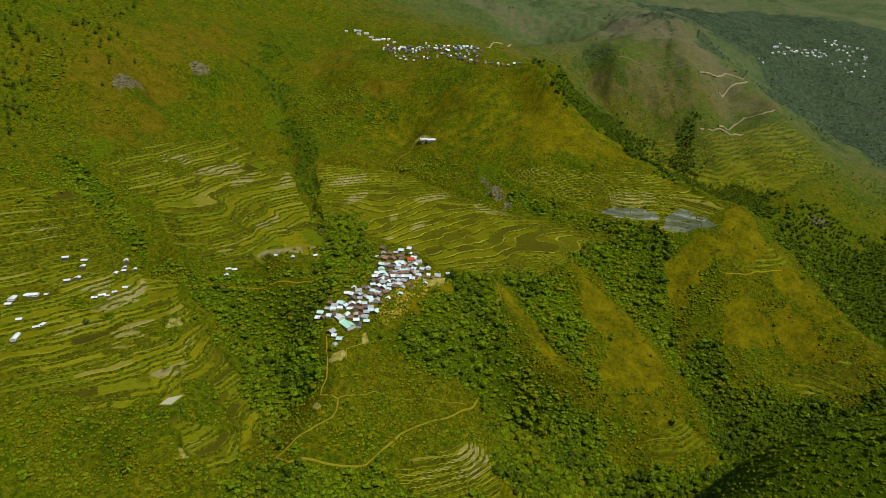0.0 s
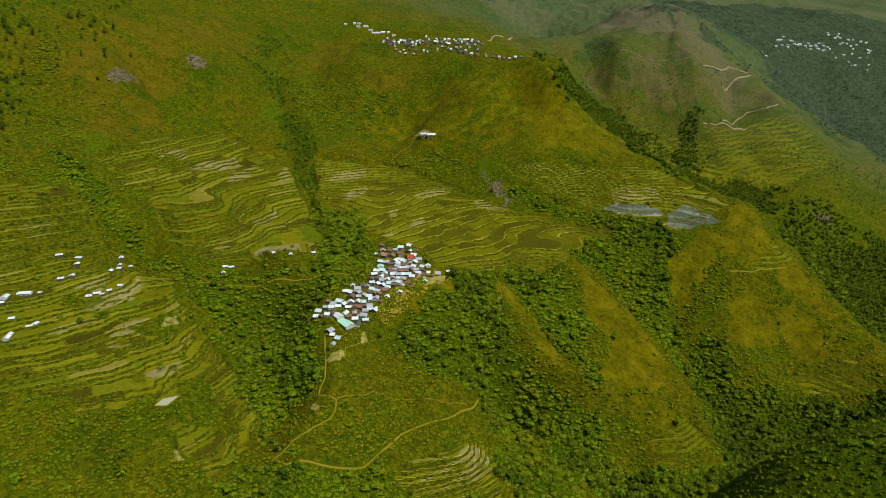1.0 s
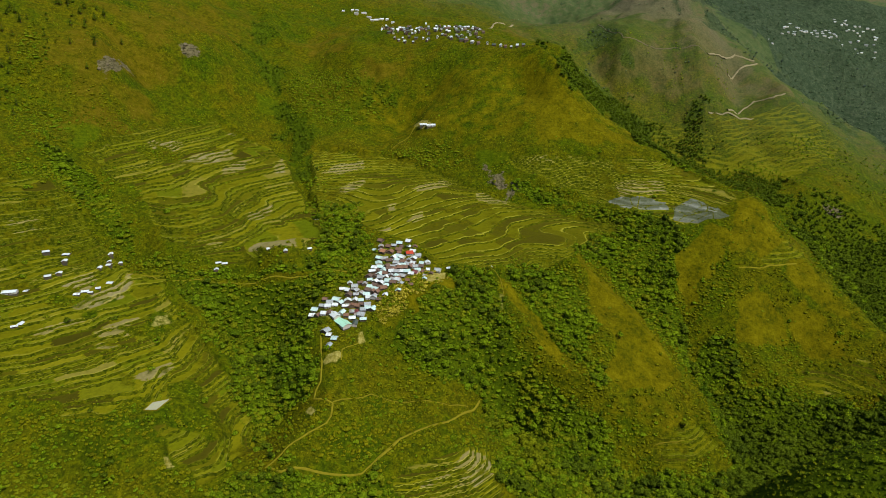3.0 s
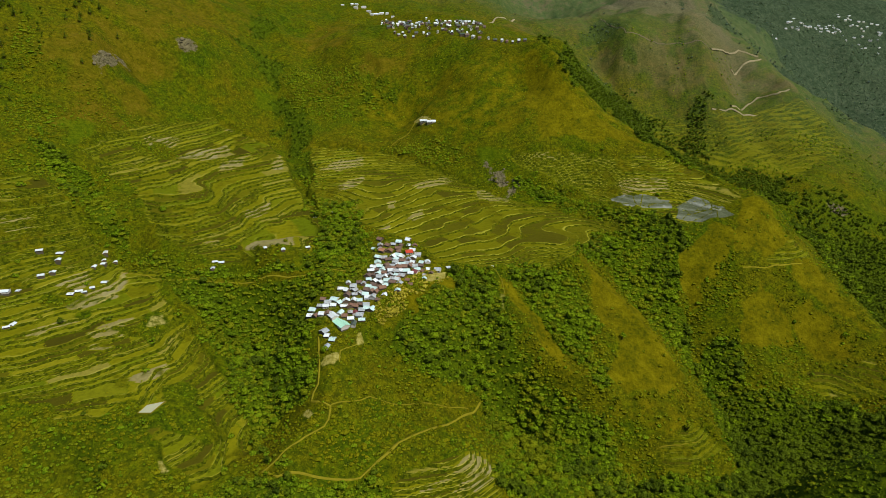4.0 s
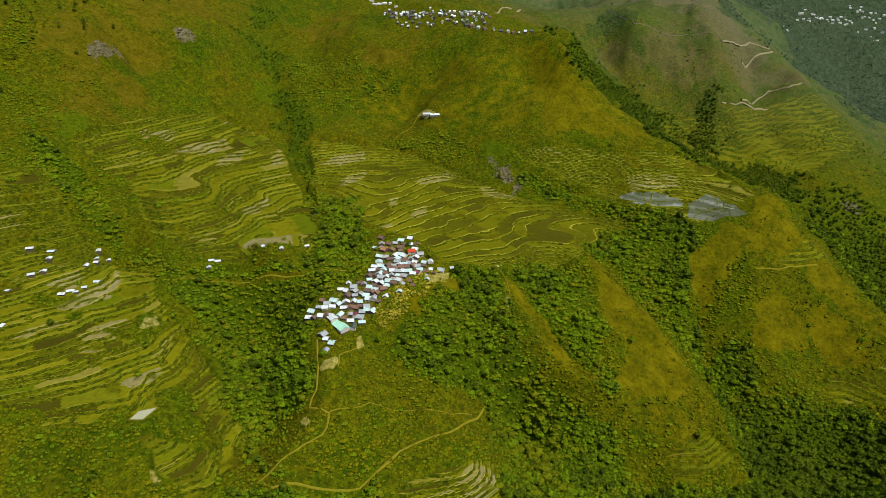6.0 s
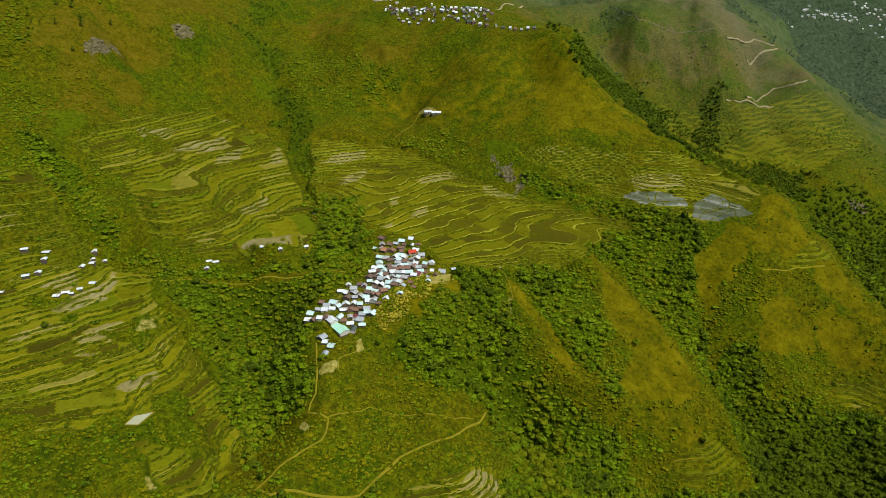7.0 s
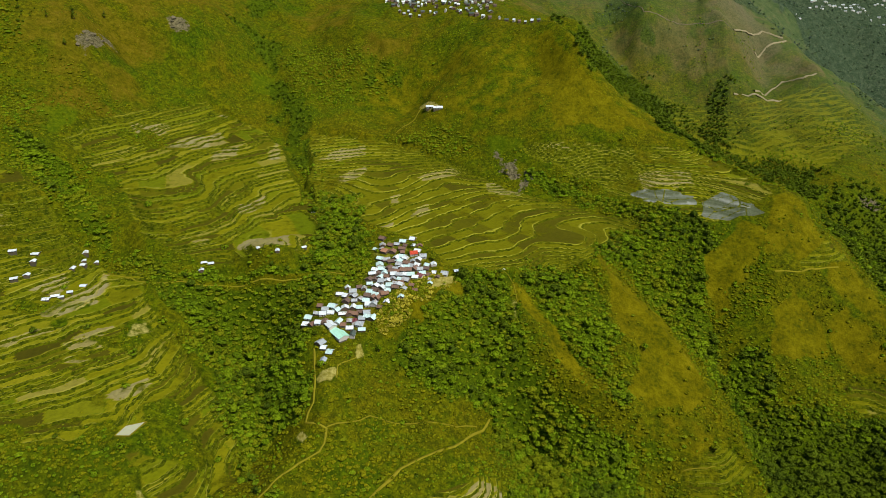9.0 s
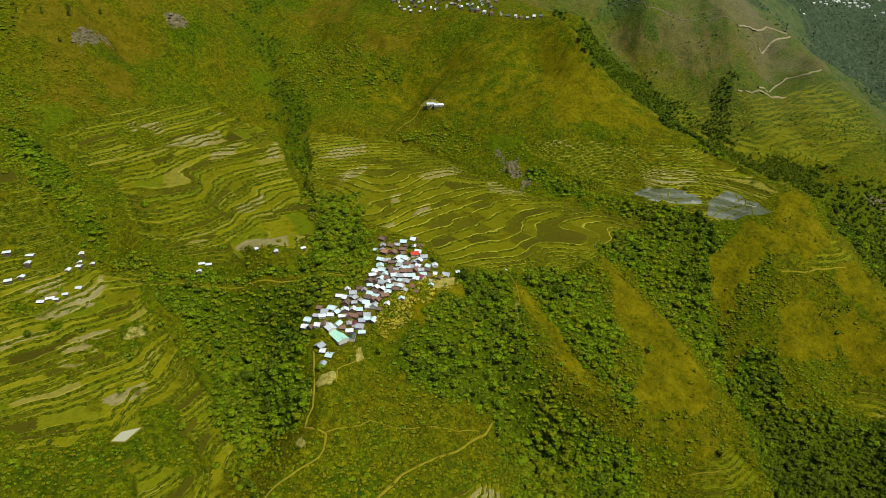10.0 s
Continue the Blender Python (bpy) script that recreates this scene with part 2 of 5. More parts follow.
# ---- the lie of the land: ridge, shelf and gully lines (x, y, z) ----
LAND = dict(
    village_spur=[(-28, 590, 134), (-60, 530, 119), (-80, 484, 107), (-101, 375, 72), (-70, 372, 51)],
    west_gully=[(-170, 600, 133), (-146, 506, 68), (-150, 441, 67), (-127, 428, 58), (-130, 395, 54), (-202, 550, 124), (-123, 567, 137), (-118, 484, 100)],
    west_terraces=[(-340, 524, 158), (-297, 529, 135), (-283, 547, 123), (-209, 499, 99), (-294, 469, 120), (-297, 439, 118), (-249, 448, 107), (-181, 465, 83), (-201, 407, 84), (-258, 377, 83), (-216, 369, 83), (-160, 384, 68), (-181, 367, 67), (-241, 354, 67), (-255, 428, 102)],
    west_draw=[(-334, 606, 170), (-354, 630, 195), (-335, 557, 196), (-403, 630, 228), (-414, 686, 233), (-402, 745, 254), (-386, 799, 270), (-466, 781, 304), (-412, 808, 296), (-236, 627, 167), (-244, 574, 155)],
    west_slope=[(-337, 894, 287), (-370, 835, 242), (-299, 893, 247), (-284, 1068, 296), (-262, 870, 191), (-216, 904, 208), (-127, 906, 202), (-189, 1011, 243), (-152, 1022, 268), (-79, 937, 221)],
    upper_terraces=[(-322, 735, 198), (-288, 756, 183), (-211, 753, 168), (-172, 816, 169), (-226, 715, 163), (-187, 729, 158), (-169, 702, 140), (-205, 605, 150), (-144, 547, 143), (-130, 653, 136)],
    fan_field=[(-95, 640, 144), (-60, 605, 138), (-20, 602, 134), (20, 590, 130), (45, 566, 126), (85, 568, 123), (115, 580, 122), (150, 606, 121), (160, 645, 124), (100, 640, 128), (40, 650, 134), (-30, 650, 139), (-70, 700, 147), (0, 710, 142), (60, 710, 138), (110, 680, 131), (0, 760, 147), (-60, 760, 152), (-120, 790, 159)],
    pond_shelf=[(184, 660, 134), (245, 655, 136), (203, 632, 132), (245, 700, 150), (210, 692, 150), (175, 722, 148), (146, 722, 146), (120, 748, 172), (200, 745, 168)],
    main_slope=[(-51, 900, 176), (-20, 874, 200), (46, 885, 245), (108, 871, 238), (208, 868, 196), (0, 990, 283), (-80, 1060, 300), (60, 1060, 296)],
    village_shelf=[(0, 1120, 297), (-140, 1171, 290), (80, 1130, 293), (-177, 1288, 334), (-60, 1330, 345), (190, 1090, 270), (-283, 1330, 372), (100, 1560, 355)],
    east_faces=[(222, 614, 119), (227, 589, 100), (184, 585, 95), (144, 577, 99), (90, 570, 108), (51, 529, 103), (54, 499, 84), (88, 510, 78), (155, 517, 72), (196, 508, 52), (90, 480, 48), (116, 472, 48), (162, 474, 47)],
    east_spur=[(408, 694, 92), (264, 557, 86), (277, 532, 65), (231, 541, 60), (320, 532, 51), (361, 517, 50), (249, 499, 29), (290, 485, 27), (356, 487, 36), (323, 471, 17)],
    lower_slope=[(54, 475, 18), (27, 458, 38), (-40, 436, 63), (-26, 405, 57), (13, 395, 50), (30, 399, 38), (70, 421, 23), (118, 446, 24), (195, 454, 26), (224, 443, 4), (147, 429, 0), (290, 470, 8)],
    far_valley=[(301, 1055, 148), (320, 1053, 134), (392, 1057, 120), (484, 831, 116), (544, 997, 139), (663, 1042, 119), (671, 1153, 153), (377, 1131, 175), (283, 1195, 214)],
    far_ridge=[(317, 1213, 269), (481, 1106, 171), (551, 1157, 182), (536, 1231, 225), (472, 1208, 247), (589, 1144, 194), (218, 1537, 283), (380, 1420, 330), (500, 1480, 368), (520, 1400, 326), (560, 1375, 284), (700, 1472, 254), (921, 1631, 242), (981, 1567, 222)],
    far_side=[(1153, 1754, 130), (1015, 1794, 263), (1285, 2039, 307), (797, 1728, 314), (704, 1881, 345), (563, 2519, 420), (1834, 3566, 480), (800, 1300, 60), (1000, 1000, 40), (700, 800, 40), (1700, 1700, 120)],
    near_ridge=[(110, 235, 100), (168, 264, 151), (188, 264, 161), (260, 272, 180), (420, 290, 215), (180, 350, 20), (300, 370, 30), (700, 350, 250), (600, 500, 60)],
    beyond=[(0, 300, -5), (-110, 280, 20), (-240, 250, 40), (60, 330, -10), (-100, 100, -20), (100, 100, 20), (-500, 300, 110), (-600, 600, 260), (-700, 1000, 480), (-400, 1500, 470), (0, 2200, 520), (1500, 4200, 800), (3500, 4000, 700), (-2500, 4000, 1000), (-2500, 0, 500), (3500, 1000, 400), (0, -1500, 200), (2500, -1500, 300), (0, 4600, 800)],
    east_ridge=[(127, 922, 279), (139, 889, 269), (151, 865, 256), (165, 848, 240), (184, 839, 220), (204, 828, 208), (222, 814, 198), (244, 788, 184), (262, 766, 173), (280, 748, 163), (296, 723, 159), (311, 685, 158), (322, 657, 158), (347, 662, 144), (356, 653, 127), (362, 618, 114), (378, 590, 94), (392, 562, 77), (401, 542, 66)],
    hidden_ravine=[(138, 979, 266), (150, 1063, 255), (166, 932, 240), (184, 1032, 225), (202, 907, 200), (227, 1010, 180), (243, 877, 177), (271, 973, 154), (287, 830, 149), (322, 926, 121), (325, 784, 133), (365, 876, 103), (350, 707, 133), (390, 782, 106), (372, 678, 111), (394, 716, 94), (399, 618, 72), (429, 661, 48), (415, 559, 51), (436, 584, 34)],
    valley_marks=[(284, 1147, 187), (435, 989, 106), (436, 950, 107), (441, 891, 110), (510, 814, 88), (476, 727, 51), (739, 1206, 129), (-9, 498, 113), (-239, 496, 117), (-85, 444, 98), (-81, 409, 82)],
)
NODES = np.array([p for line in LAND.values() for p in line], float)
SMOOTH = 18.0


def spread(x, y):
    return np.sqrt((x[..., None] - NODES[:, 0]) ** 2 + (y[..., None] - NODES[:, 1]) ** 2 + SMOOTH**2) / 100


def solve_land():
    n = len(NODES)
    a = np.zeros((n + 3, n + 3))
    a[:n, :n] = spread(NODES[:, 0], NODES[:, 1]) - 0.02 * np.eye(n)
    a[:n, n:] = np.c_[np.ones(n), NODES[:, :2] / 1000]
    a[n:, :n] = a[:n, n:].T
    return np.linalg.solve(a, np.r_[NODES[:, 2], 0, 0, 0])


WEIGHT = solve_land()


def base_height(x, y):
    """Height of the land without its terraces and roughness."""
    x, y = np.broadcast_arrays(np.asarray(x, float), np.asarray(y, float))
    flat_x, flat_y = x.ravel(), y.ravel()
    z = np.empty(len(flat_x))
    for k in range(0, len(z), 20000):
        u, v = flat_x[k:k + 20000], flat_y[k:k + 20000]
        z[k:k + 20000] = (spread(u, v) * WEIGHT[:-3]).sum(-1) + WEIGHT[-3] + WEIGHT[-2] * u / 1000 + WEIGHT[-1] * v / 1000
    return z.reshape(x.shape)


# ---- what covers the land: plan outlines in metres ----
WOODS = dict(
    west_wood=[(-294, 563), (-241, 552), (-203, 545), (-159, 545), (-125, 547), (-120, 608), (-146, 703), (-91, 676), (-66, 596), (-72, 535), (-113, 513), (-98, 471), (-92, 448), (-97, 412), (-129, 416), (-122, 372), (-158, 446), (-199, 492), (-233, 525), (-244, 540), (-280, 556)],
    foot_wood=[(-146, 346), (-120, 365), (-89, 368), (-58, 374), (-34, 369), (-20, 360), (60, 372), (120, 350), (-20, 300), (-151, 310)],
    village_wood=[(-57, 456), (-48, 474), (-20, 500), (5, 546), (41, 554), (50, 528), (74, 499), (101, 475), (128, 456), (140, 438), (123, 403), (75, 375), (48, 372), (42, 410), (32, 467), (8, 468), (-21, 470)],
    crest_wood=[(60, 562), (117, 577), (129, 560), (135, 515), (135, 473), (108, 490), (83, 521)],
    shelf_wood=[(129, 597), (187, 661), (243, 653), (242, 617), (229, 589), (222, 560), (234, 513), (219, 500), (198, 543), (185, 558), (156, 584)],
    east_wood=[(214, 519), (246, 538), (268, 534), (259, 499), (315, 493), (355, 478), (430, 480), (450, 420), (260, 380), (120, 380), (110, 410), (150, 430), (190, 425), (232, 440), (222, 470)],
    hedge_wood=[(81, 728), (117, 722), (142, 710), (197, 668), (187, 650), (139, 692), (95, 699)],
    draw_wood=[(-386, 630), (-358, 640), (-322, 621), (-292, 588), (-270, 557), (-292, 555), (-318, 565), (-360, 607)],
    near_wood=[(50, 150), (60, 300), (200, 340), (470, 360), (520, 150)],
)
FAR_WOODS = dict(
    valley_scrub=[(415, 762), (460, 818), (520, 853), (568, 811), (522, 729), (479, 728), (426, 722)],
    behind_crest=[(157, 1099), (187, 1071), (252, 1198), (290, 1152), (335, 1113), (367, 1093), (370, 1045), (273, 759), (243, 788), (257, 1032), (163, 846)],
    combe_two=[(296, 1337), (316, 1244), (327, 1194), (278, 1241), (227, 1243)],
    valley_floor=[(300, 1060), (330, 1075), (420, 960), (470, 870), (440, 800), (400, 830), (390, 900), (340, 980)],
    combe=[(429, 1124), (447, 1101), (423, 1043), (289, 755), (385, 1045), (409, 1101)],
    valley_side=[(417, 738), (461, 773), (526, 776), (600, 830), (700, 820), (680, 560), (560, 520), (450, 550), (449, 652), (429, 693)],
    far_slope=[(560, 1700), (640, 1500), (700, 1440), (660, 1330), (705, 1240), (760, 1150), (760, 1000), (1100, 1200), (1500, 1700), (1500, 2300), (900, 2300), (600, 2200)],
    far_crest=[(420, 1560), (520, 1420), (640, 1290), (690, 1200), (720, 1120), (690, 1090), (640, 1200), (540, 1330), (440, 1430)],
    upper_gully=[(-286, 983), (-277, 1025), (-242, 992), (-214, 926), (-191, 884), (-176, 834), (-153, 764), (-142, 717), (-165, 737), (-187, 802), (-217, 882), (-246, 934), (-268, 955)],
    slope_scrub=[(-95, 937), (-67, 934), (-67, 924), (-94, 918)],
    rock_scrub=[(-291, 1076), (-276, 1098), (-265, 1070), (-274, 1032)],
)
DRY = dict(
    east_gardens=[(-62, 500), (-32, 532), (-6, 546), (2, 532), (-34, 498), (-52, 486)],
    east_brow=[(107, 910), (124, 897), (149, 851), (176, 817), (212, 801), (234, 778), (180, 773), (114, 777), (102, 841)],
    east_face_a=[(118, 586), (139, 584), (156, 571), (177, 556), (191, 530), (202, 506), (214, 492), (188, 479), (149, 474), (140, 489), (146, 521), (133, 547), (131, 567)],
    crest_strip=[(51, 544), (63, 537), (80, 524), (95, 506), (109, 487), (122, 470), (114, 471), (99, 485), (85, 504), (67, 518), (53, 533)],
    spur_a=[(229, 609), (257, 622), (270, 649), (286, 629), (273, 607), (256, 589), (242, 584), (241, 562), (228, 567), (228, 587)],
    spur_b=[(280, 568), (296, 577), (308, 570), (316, 553), (317, 538), (287, 530), (265, 531), (272, 550)],
    spur_c=[(340, 564), (357, 555), (361, 537), (363, 520), (332, 524), (322, 539), (320, 556)],
    rim=[(287, 633), (311, 658), (332, 644), (337, 625), (350, 606), (369, 583), (382, 555), (387, 532), (365, 549), (343, 572), (322, 591), (299, 604), (283, 604)],
    lower_face=[(141, 471), (213, 483), (207, 463), (185, 449), (155, 453), (137, 462)],
    main_crest=[(-120, 960), (107, 925), (160, 880), (215, 860), (255, 800), (150, 775), (60, 790), (-60, 835), (-120, 870)],
)
BROWN = dict(        # bare reddish slopes
    west_top=[(-437, 800), (-429, 876), (-368, 926), (-331, 875), (-359, 832), (-347, 783), (-355, 729), (-387, 699), (-418, 723)],
    west_top_b=[(-438, 884), (-329, 1122), (-318, 1019), (-335, 910), (-368, 926)],
    shelf_slope=[(-222, 1108), (-171, 1126), (-157, 1029), (-208, 1050)],
    slope_pan=[(-106, 979), (-70, 979), (-69, 960), (-92, 959)],
    far_brow_a=[(275, 1217), (318, 1200), (392, 1216), (424, 1185), (433, 1143), (381, 1156), (306, 1164), (271, 1185)],
    far_brow_b=[(426, 1385), (494, 1370), (529, 1286), (561, 1213), (580, 1139), (495, 1148), (472, 1184), (432, 1223)],
    far_slip=[(112, 1219), (142, 1265), (150, 1180), (118, 1130)],
    lower_east=[(347, 485), (366, 483), (348, 450), (337, 457)],
    far_top=[(420, 1560), (500, 1480), (520, 1400), (470, 1290), (380, 1300), (330, 1420)],
)
FRESH = dict(        # lush grass
    west_meadow=[(-390, 686), (-362, 702), (-357, 682), (-370, 658)],
    gully_meadow=[(-257, 919), (-223, 935), (-225, 904), (-248, 888)],
    scree_plot=[(43, 786), (79, 777), (73, 756), (48, 761)],
    wood_lane=[(-183, 503), (-165, 517), (-153, 482), (-145, 434), (-127, 404), (-114, 380), (-130, 399), (-148, 433), (-164, 456)],
    ravine_lane=[(30, 468), (54, 479), (80, 461), (88, 439), (72, 439), (53, 464)],
    hollow=[(-56, 450), (-37, 457), (-26, 449), (-40, 443), (-53, 440)],
    east_strip=[(325, 507), (357, 498), (366, 483), (342, 492)],
    valley_green=[(276, 1221), (364, 1073), (437, 975), (486, 835), (567, 939), (529, 1002), (430, 1085), (326, 1119)],
)
SCRUB = dict(
    west_top_scrub=[(-504, 814), (-490, 831), (-458, 786), (-441, 734), (-407, 704), (-376, 662), (-384, 629), (-405, 618)],
    hut_scrub=[(-103, 819), (-69, 831), (9, 805), (29, 778), (9, 768), (-58, 783)],
    pan_scrub=[(-228, 963), (-189, 1010), (-76, 944), (-70, 910), (-138, 878), (-207, 888)],
    east_scrub=[(40, 560), (130, 590), (240, 600), (330, 560), (400, 500), (380, 460), (230, 430), (120, 380), (30, 380), (-40, 430), (-90, 400), (-100, 380), (-60, 374), (20, 450)],
    brow_scrub=[(-84, 424), (-40, 461), (22, 470), (17, 444), (-71, 377), (-105, 371), (-81, 402)],
    west_scrub=[(-420, 600), (-330, 640), (-280, 560), (-200, 540), (-110, 540), (-110, 520), (-240, 520), (-330, 545), (-420, 560)],
    foot_scrub=[(-380, 400), (-284, 378), (-270, 388), (-235, 383), (-185, 376), (-165, 352), (-180, 330), (-320, 330), (-420, 360)],
)
TERRACES = dict(     # outline, height of a step
    west_fields=([(-420, 555), (-361, 583), (-323, 559), (-303, 551), (-253, 540), (-232, 512), (-198, 484), (-157, 441), (-130, 396), (-149, 356), (-197, 332), (-320, 340), (-440, 440)], 2.3),
    upper_fields=([(-364, 655), (-340, 750), (-290, 840), (-230, 830), (-185, 777), (-164, 727), (-116, 647), (-119, 556), (-205, 557), (-255, 566), (-312, 640)], 2.3),
    fan=([(-163, 824), (-78, 821), (11, 766), (57, 711), (189, 659), (176, 627), (120, 580), (46, 560), (-7, 553), (-26, 592), (-68, 610), (-118, 650), (-147, 709)], 1.5),
    shelf=([(67, 772), (149, 760), (282, 759), (312, 659), (244, 643), (194, 672), (152, 722), (99, 737)], 2.1),
    foot_fields=([(-34, 372), (34, 414), (42, 384), (32, 368), (-18, 355)], 2.6),
    knoll_fields=([(164, 443), (211, 464), (227, 448), (184, 429)], 3.0),
    east_fields=([(322, 516), (375, 515), (372, 482), (327, 497)], 3.0),
    east_strip=([(305, 595), (361, 625), (370, 612), (313, 588)], 3.5),
    far_fields=([(324, 1118), (493, 1094), (666, 1138), (644, 1018), (409, 830), (329, 806), (348, 1087)], 4.5),
)
WET = dict(
    shelf_ponds=[(234, 653), (247, 675), (267, 682), (292, 648), (295, 640), (283, 638), (257, 643)],
    upper_ponds=[(181, 700), (242, 684), (240, 668), (188, 674)],
)
PALE = dict(         # dry stubble fields
    stubble_a=[(-314, 496), (-298, 522), (-290, 519), (-297, 500)],
    stubble_b=[(-291, 479), (-266, 500), (-271, 523), (-273, 543), (-282, 542), (-274, 518), (-285, 492)],
    stubble_c=[(-309, 438), (-302, 453), (-291, 463), (-275, 472), (-274, 462), (-297, 443)],
    stubble_d=[(-264, 462), (-253, 475), (-240, 476), (-250, 464)],
    stubble_e=[(-267, 455), (-245, 462), (-241, 458), (-261, 450)],
    stubble_f=[(-268, 439), (-260, 448), (-246, 446), (-247, 443)],
    stubble_g=[(-222, 426), (-207, 445), (-202, 443), (-216, 425)],
    stubble_h=[(-332, 732), (-307, 762), (-305, 745), (-316, 717)],
    stubble_i=[(-297, 711), (-285, 757), (-258, 784), (-238, 762), (-267, 730)],
    stubble_j=[(-274, 834), (-253, 863), (-246, 854), (-271, 826)],
    stubble_k=[(-252, 737), (-227, 768), (-224, 736), (-250, 714)],
    stubble_l=[(-200, 755), (-200, 816), (-184, 751), (-193, 740)],
    stubble_m=[(-183, 576), (-178, 596), (-136, 589), (-128, 565), (-144, 549), (-181, 568)],
    stubble_n=[(-238, 562), (-202, 579), (-200, 571), (-237, 558)],
    stubble_o=[(-199, 634), (-181, 679), (-180, 651), (-196, 623)],
    stubble_p=[(-149, 761), (-133, 787), (-99, 812), (-98, 784), (-123, 764)],
    stubble_q=[(-119, 728), (-94, 753), (-92, 734), (-116, 716)],
    stubble_r=[(-72, 609), (-52, 624), (-51, 614), (-67, 601)],
    stubble_s=[(-63, 679), (-48, 689), (-49, 664), (-58, 658)],
    stubble_t=[(-41, 641), (-23, 666), (-22, 653), (-37, 633)],
    stubble_u=[(-37, 735), (2, 762), (10, 753), (-29, 725)],
    stubble_v=[(86, 757), (125, 757), (129, 750), (90, 754)],
    stubble_w=[(39, 725), (79, 719), (81, 707), (38, 709)],
    stubble_x=[(194, 725), (246, 724), (249, 700), (197, 699)],
    stubble_y=[(-363, 531), (-344, 539), (-343, 536), (-361, 527)],
    foot_a=[(-15, 371), (6, 385), (27, 404), (31, 403), (6, 380)],
    foot_b=[(6, 374), (25, 389), (35, 398), (25, 381)],
    foot_c=[(-55, 379), (-37, 393), (-31, 394), (-45, 378)],
    shelf_fields=[(-175, 1255), (-110, 1262), (-90, 1235), (-160, 1225)],
)
BARE = dict(
    cream_bank=[(-234, 472), (-226, 491), (-221, 485), (-229, 471)],
    red_bank=[(-239, 501), (-232, 509), (-219, 487), (-228, 488)],
    hill_yard=[(-45, 887), (-35, 882), (-16, 855), (-12, 843), (-30, 852)],
    yard_a=[(-89, 442), (-89, 447), (-78, 450), (-75, 446), (-81, 439)],
    yard_b=[(-68, 474), (-64, 477), (-61, 467), (-68, 461)],
    court=[(-15, 528), (-10, 538), (2, 542), (0, 534), (-13, 526)],
    clearing=[(-100, 408), (-95, 410), (-89, 404), (-93, 400)],
    spoil=[(-187, 369), (-181, 368), (-175, 361), (-182, 361)],
    slip=[(49, 532), (52, 533), (53, 517), (50, 515)],
    village=[(-112, 494), (-86, 524), (-62, 548), (-64, 586), (-40, 590), (-24, 570), (-10, 552), (-26, 534), (-54, 508), (-58, 484), (-84, 476)],
)
ROCK = dict(
    scree=[(50, 761), (77, 753), (81, 729), (79, 715), (59, 721), (49, 740)], crag_a=[(-349, 897), (-325, 919), (-318, 893), (-338, 882)],
    crag_b=[(-390, 782), (-388, 833), (-376, 805), (-385, 775)], crag_c=[(494, 811), (525, 827), (518, 810), (489, 794)],
)
TANK_PAD = [(-212, 393), (-208, 408), (-192, 413), (-194, 391)]     # level ground round the pond
PATHS = dict(        # line, half width
    village_path=([(-96, 468), (-91, 445), (-90, 427), (-93, 421), (-93, 415), (-83, 411), (-79, 410), (-79, 401), (-81, 396), (-92, 387), (-103, 374), (-107, 370), (-117, 364)], 0.55),
    brow_path=([(-79, 411), (-59, 426), (-54, 433), (-48, 435), (-19, 440), (6, 446), (20, 455)], 0.4),
    foot_path=([(30, 469), (24, 456), (2, 427), (-18, 412), (-32, 402), (-37, 395), (-49, 382), (-56, 375), (-82, 368), (-106, 361), (-116, 365)], 0.7),
    west_track=([(-278, 540), (-237, 529), (-217, 539), (-188, 539), (-163, 535), (-133, 535), (-110, 540), (-86, 542)], 0.25),
    hill_path=([(-38, 872), (-45, 856), (-62, 834), (-67, 829)], 0.7),
    court_path=([(-77, 444), (-77, 453), (-67, 464)], 0.4),
    bund_road=([(-278, 540), (-274, 522), (-268, 504), (-276, 488)], 0.9),
    knoll_path=([(169, 443), (188, 444), (201, 450), (210, 458)], 0.35),
    crest_path=([(38, 560), (46, 551), (50, 542), (52, 530)], 0.5),
    spur_path=([(283, 587), (304, 586), (328, 592), (343, 596)], 0.6),
)


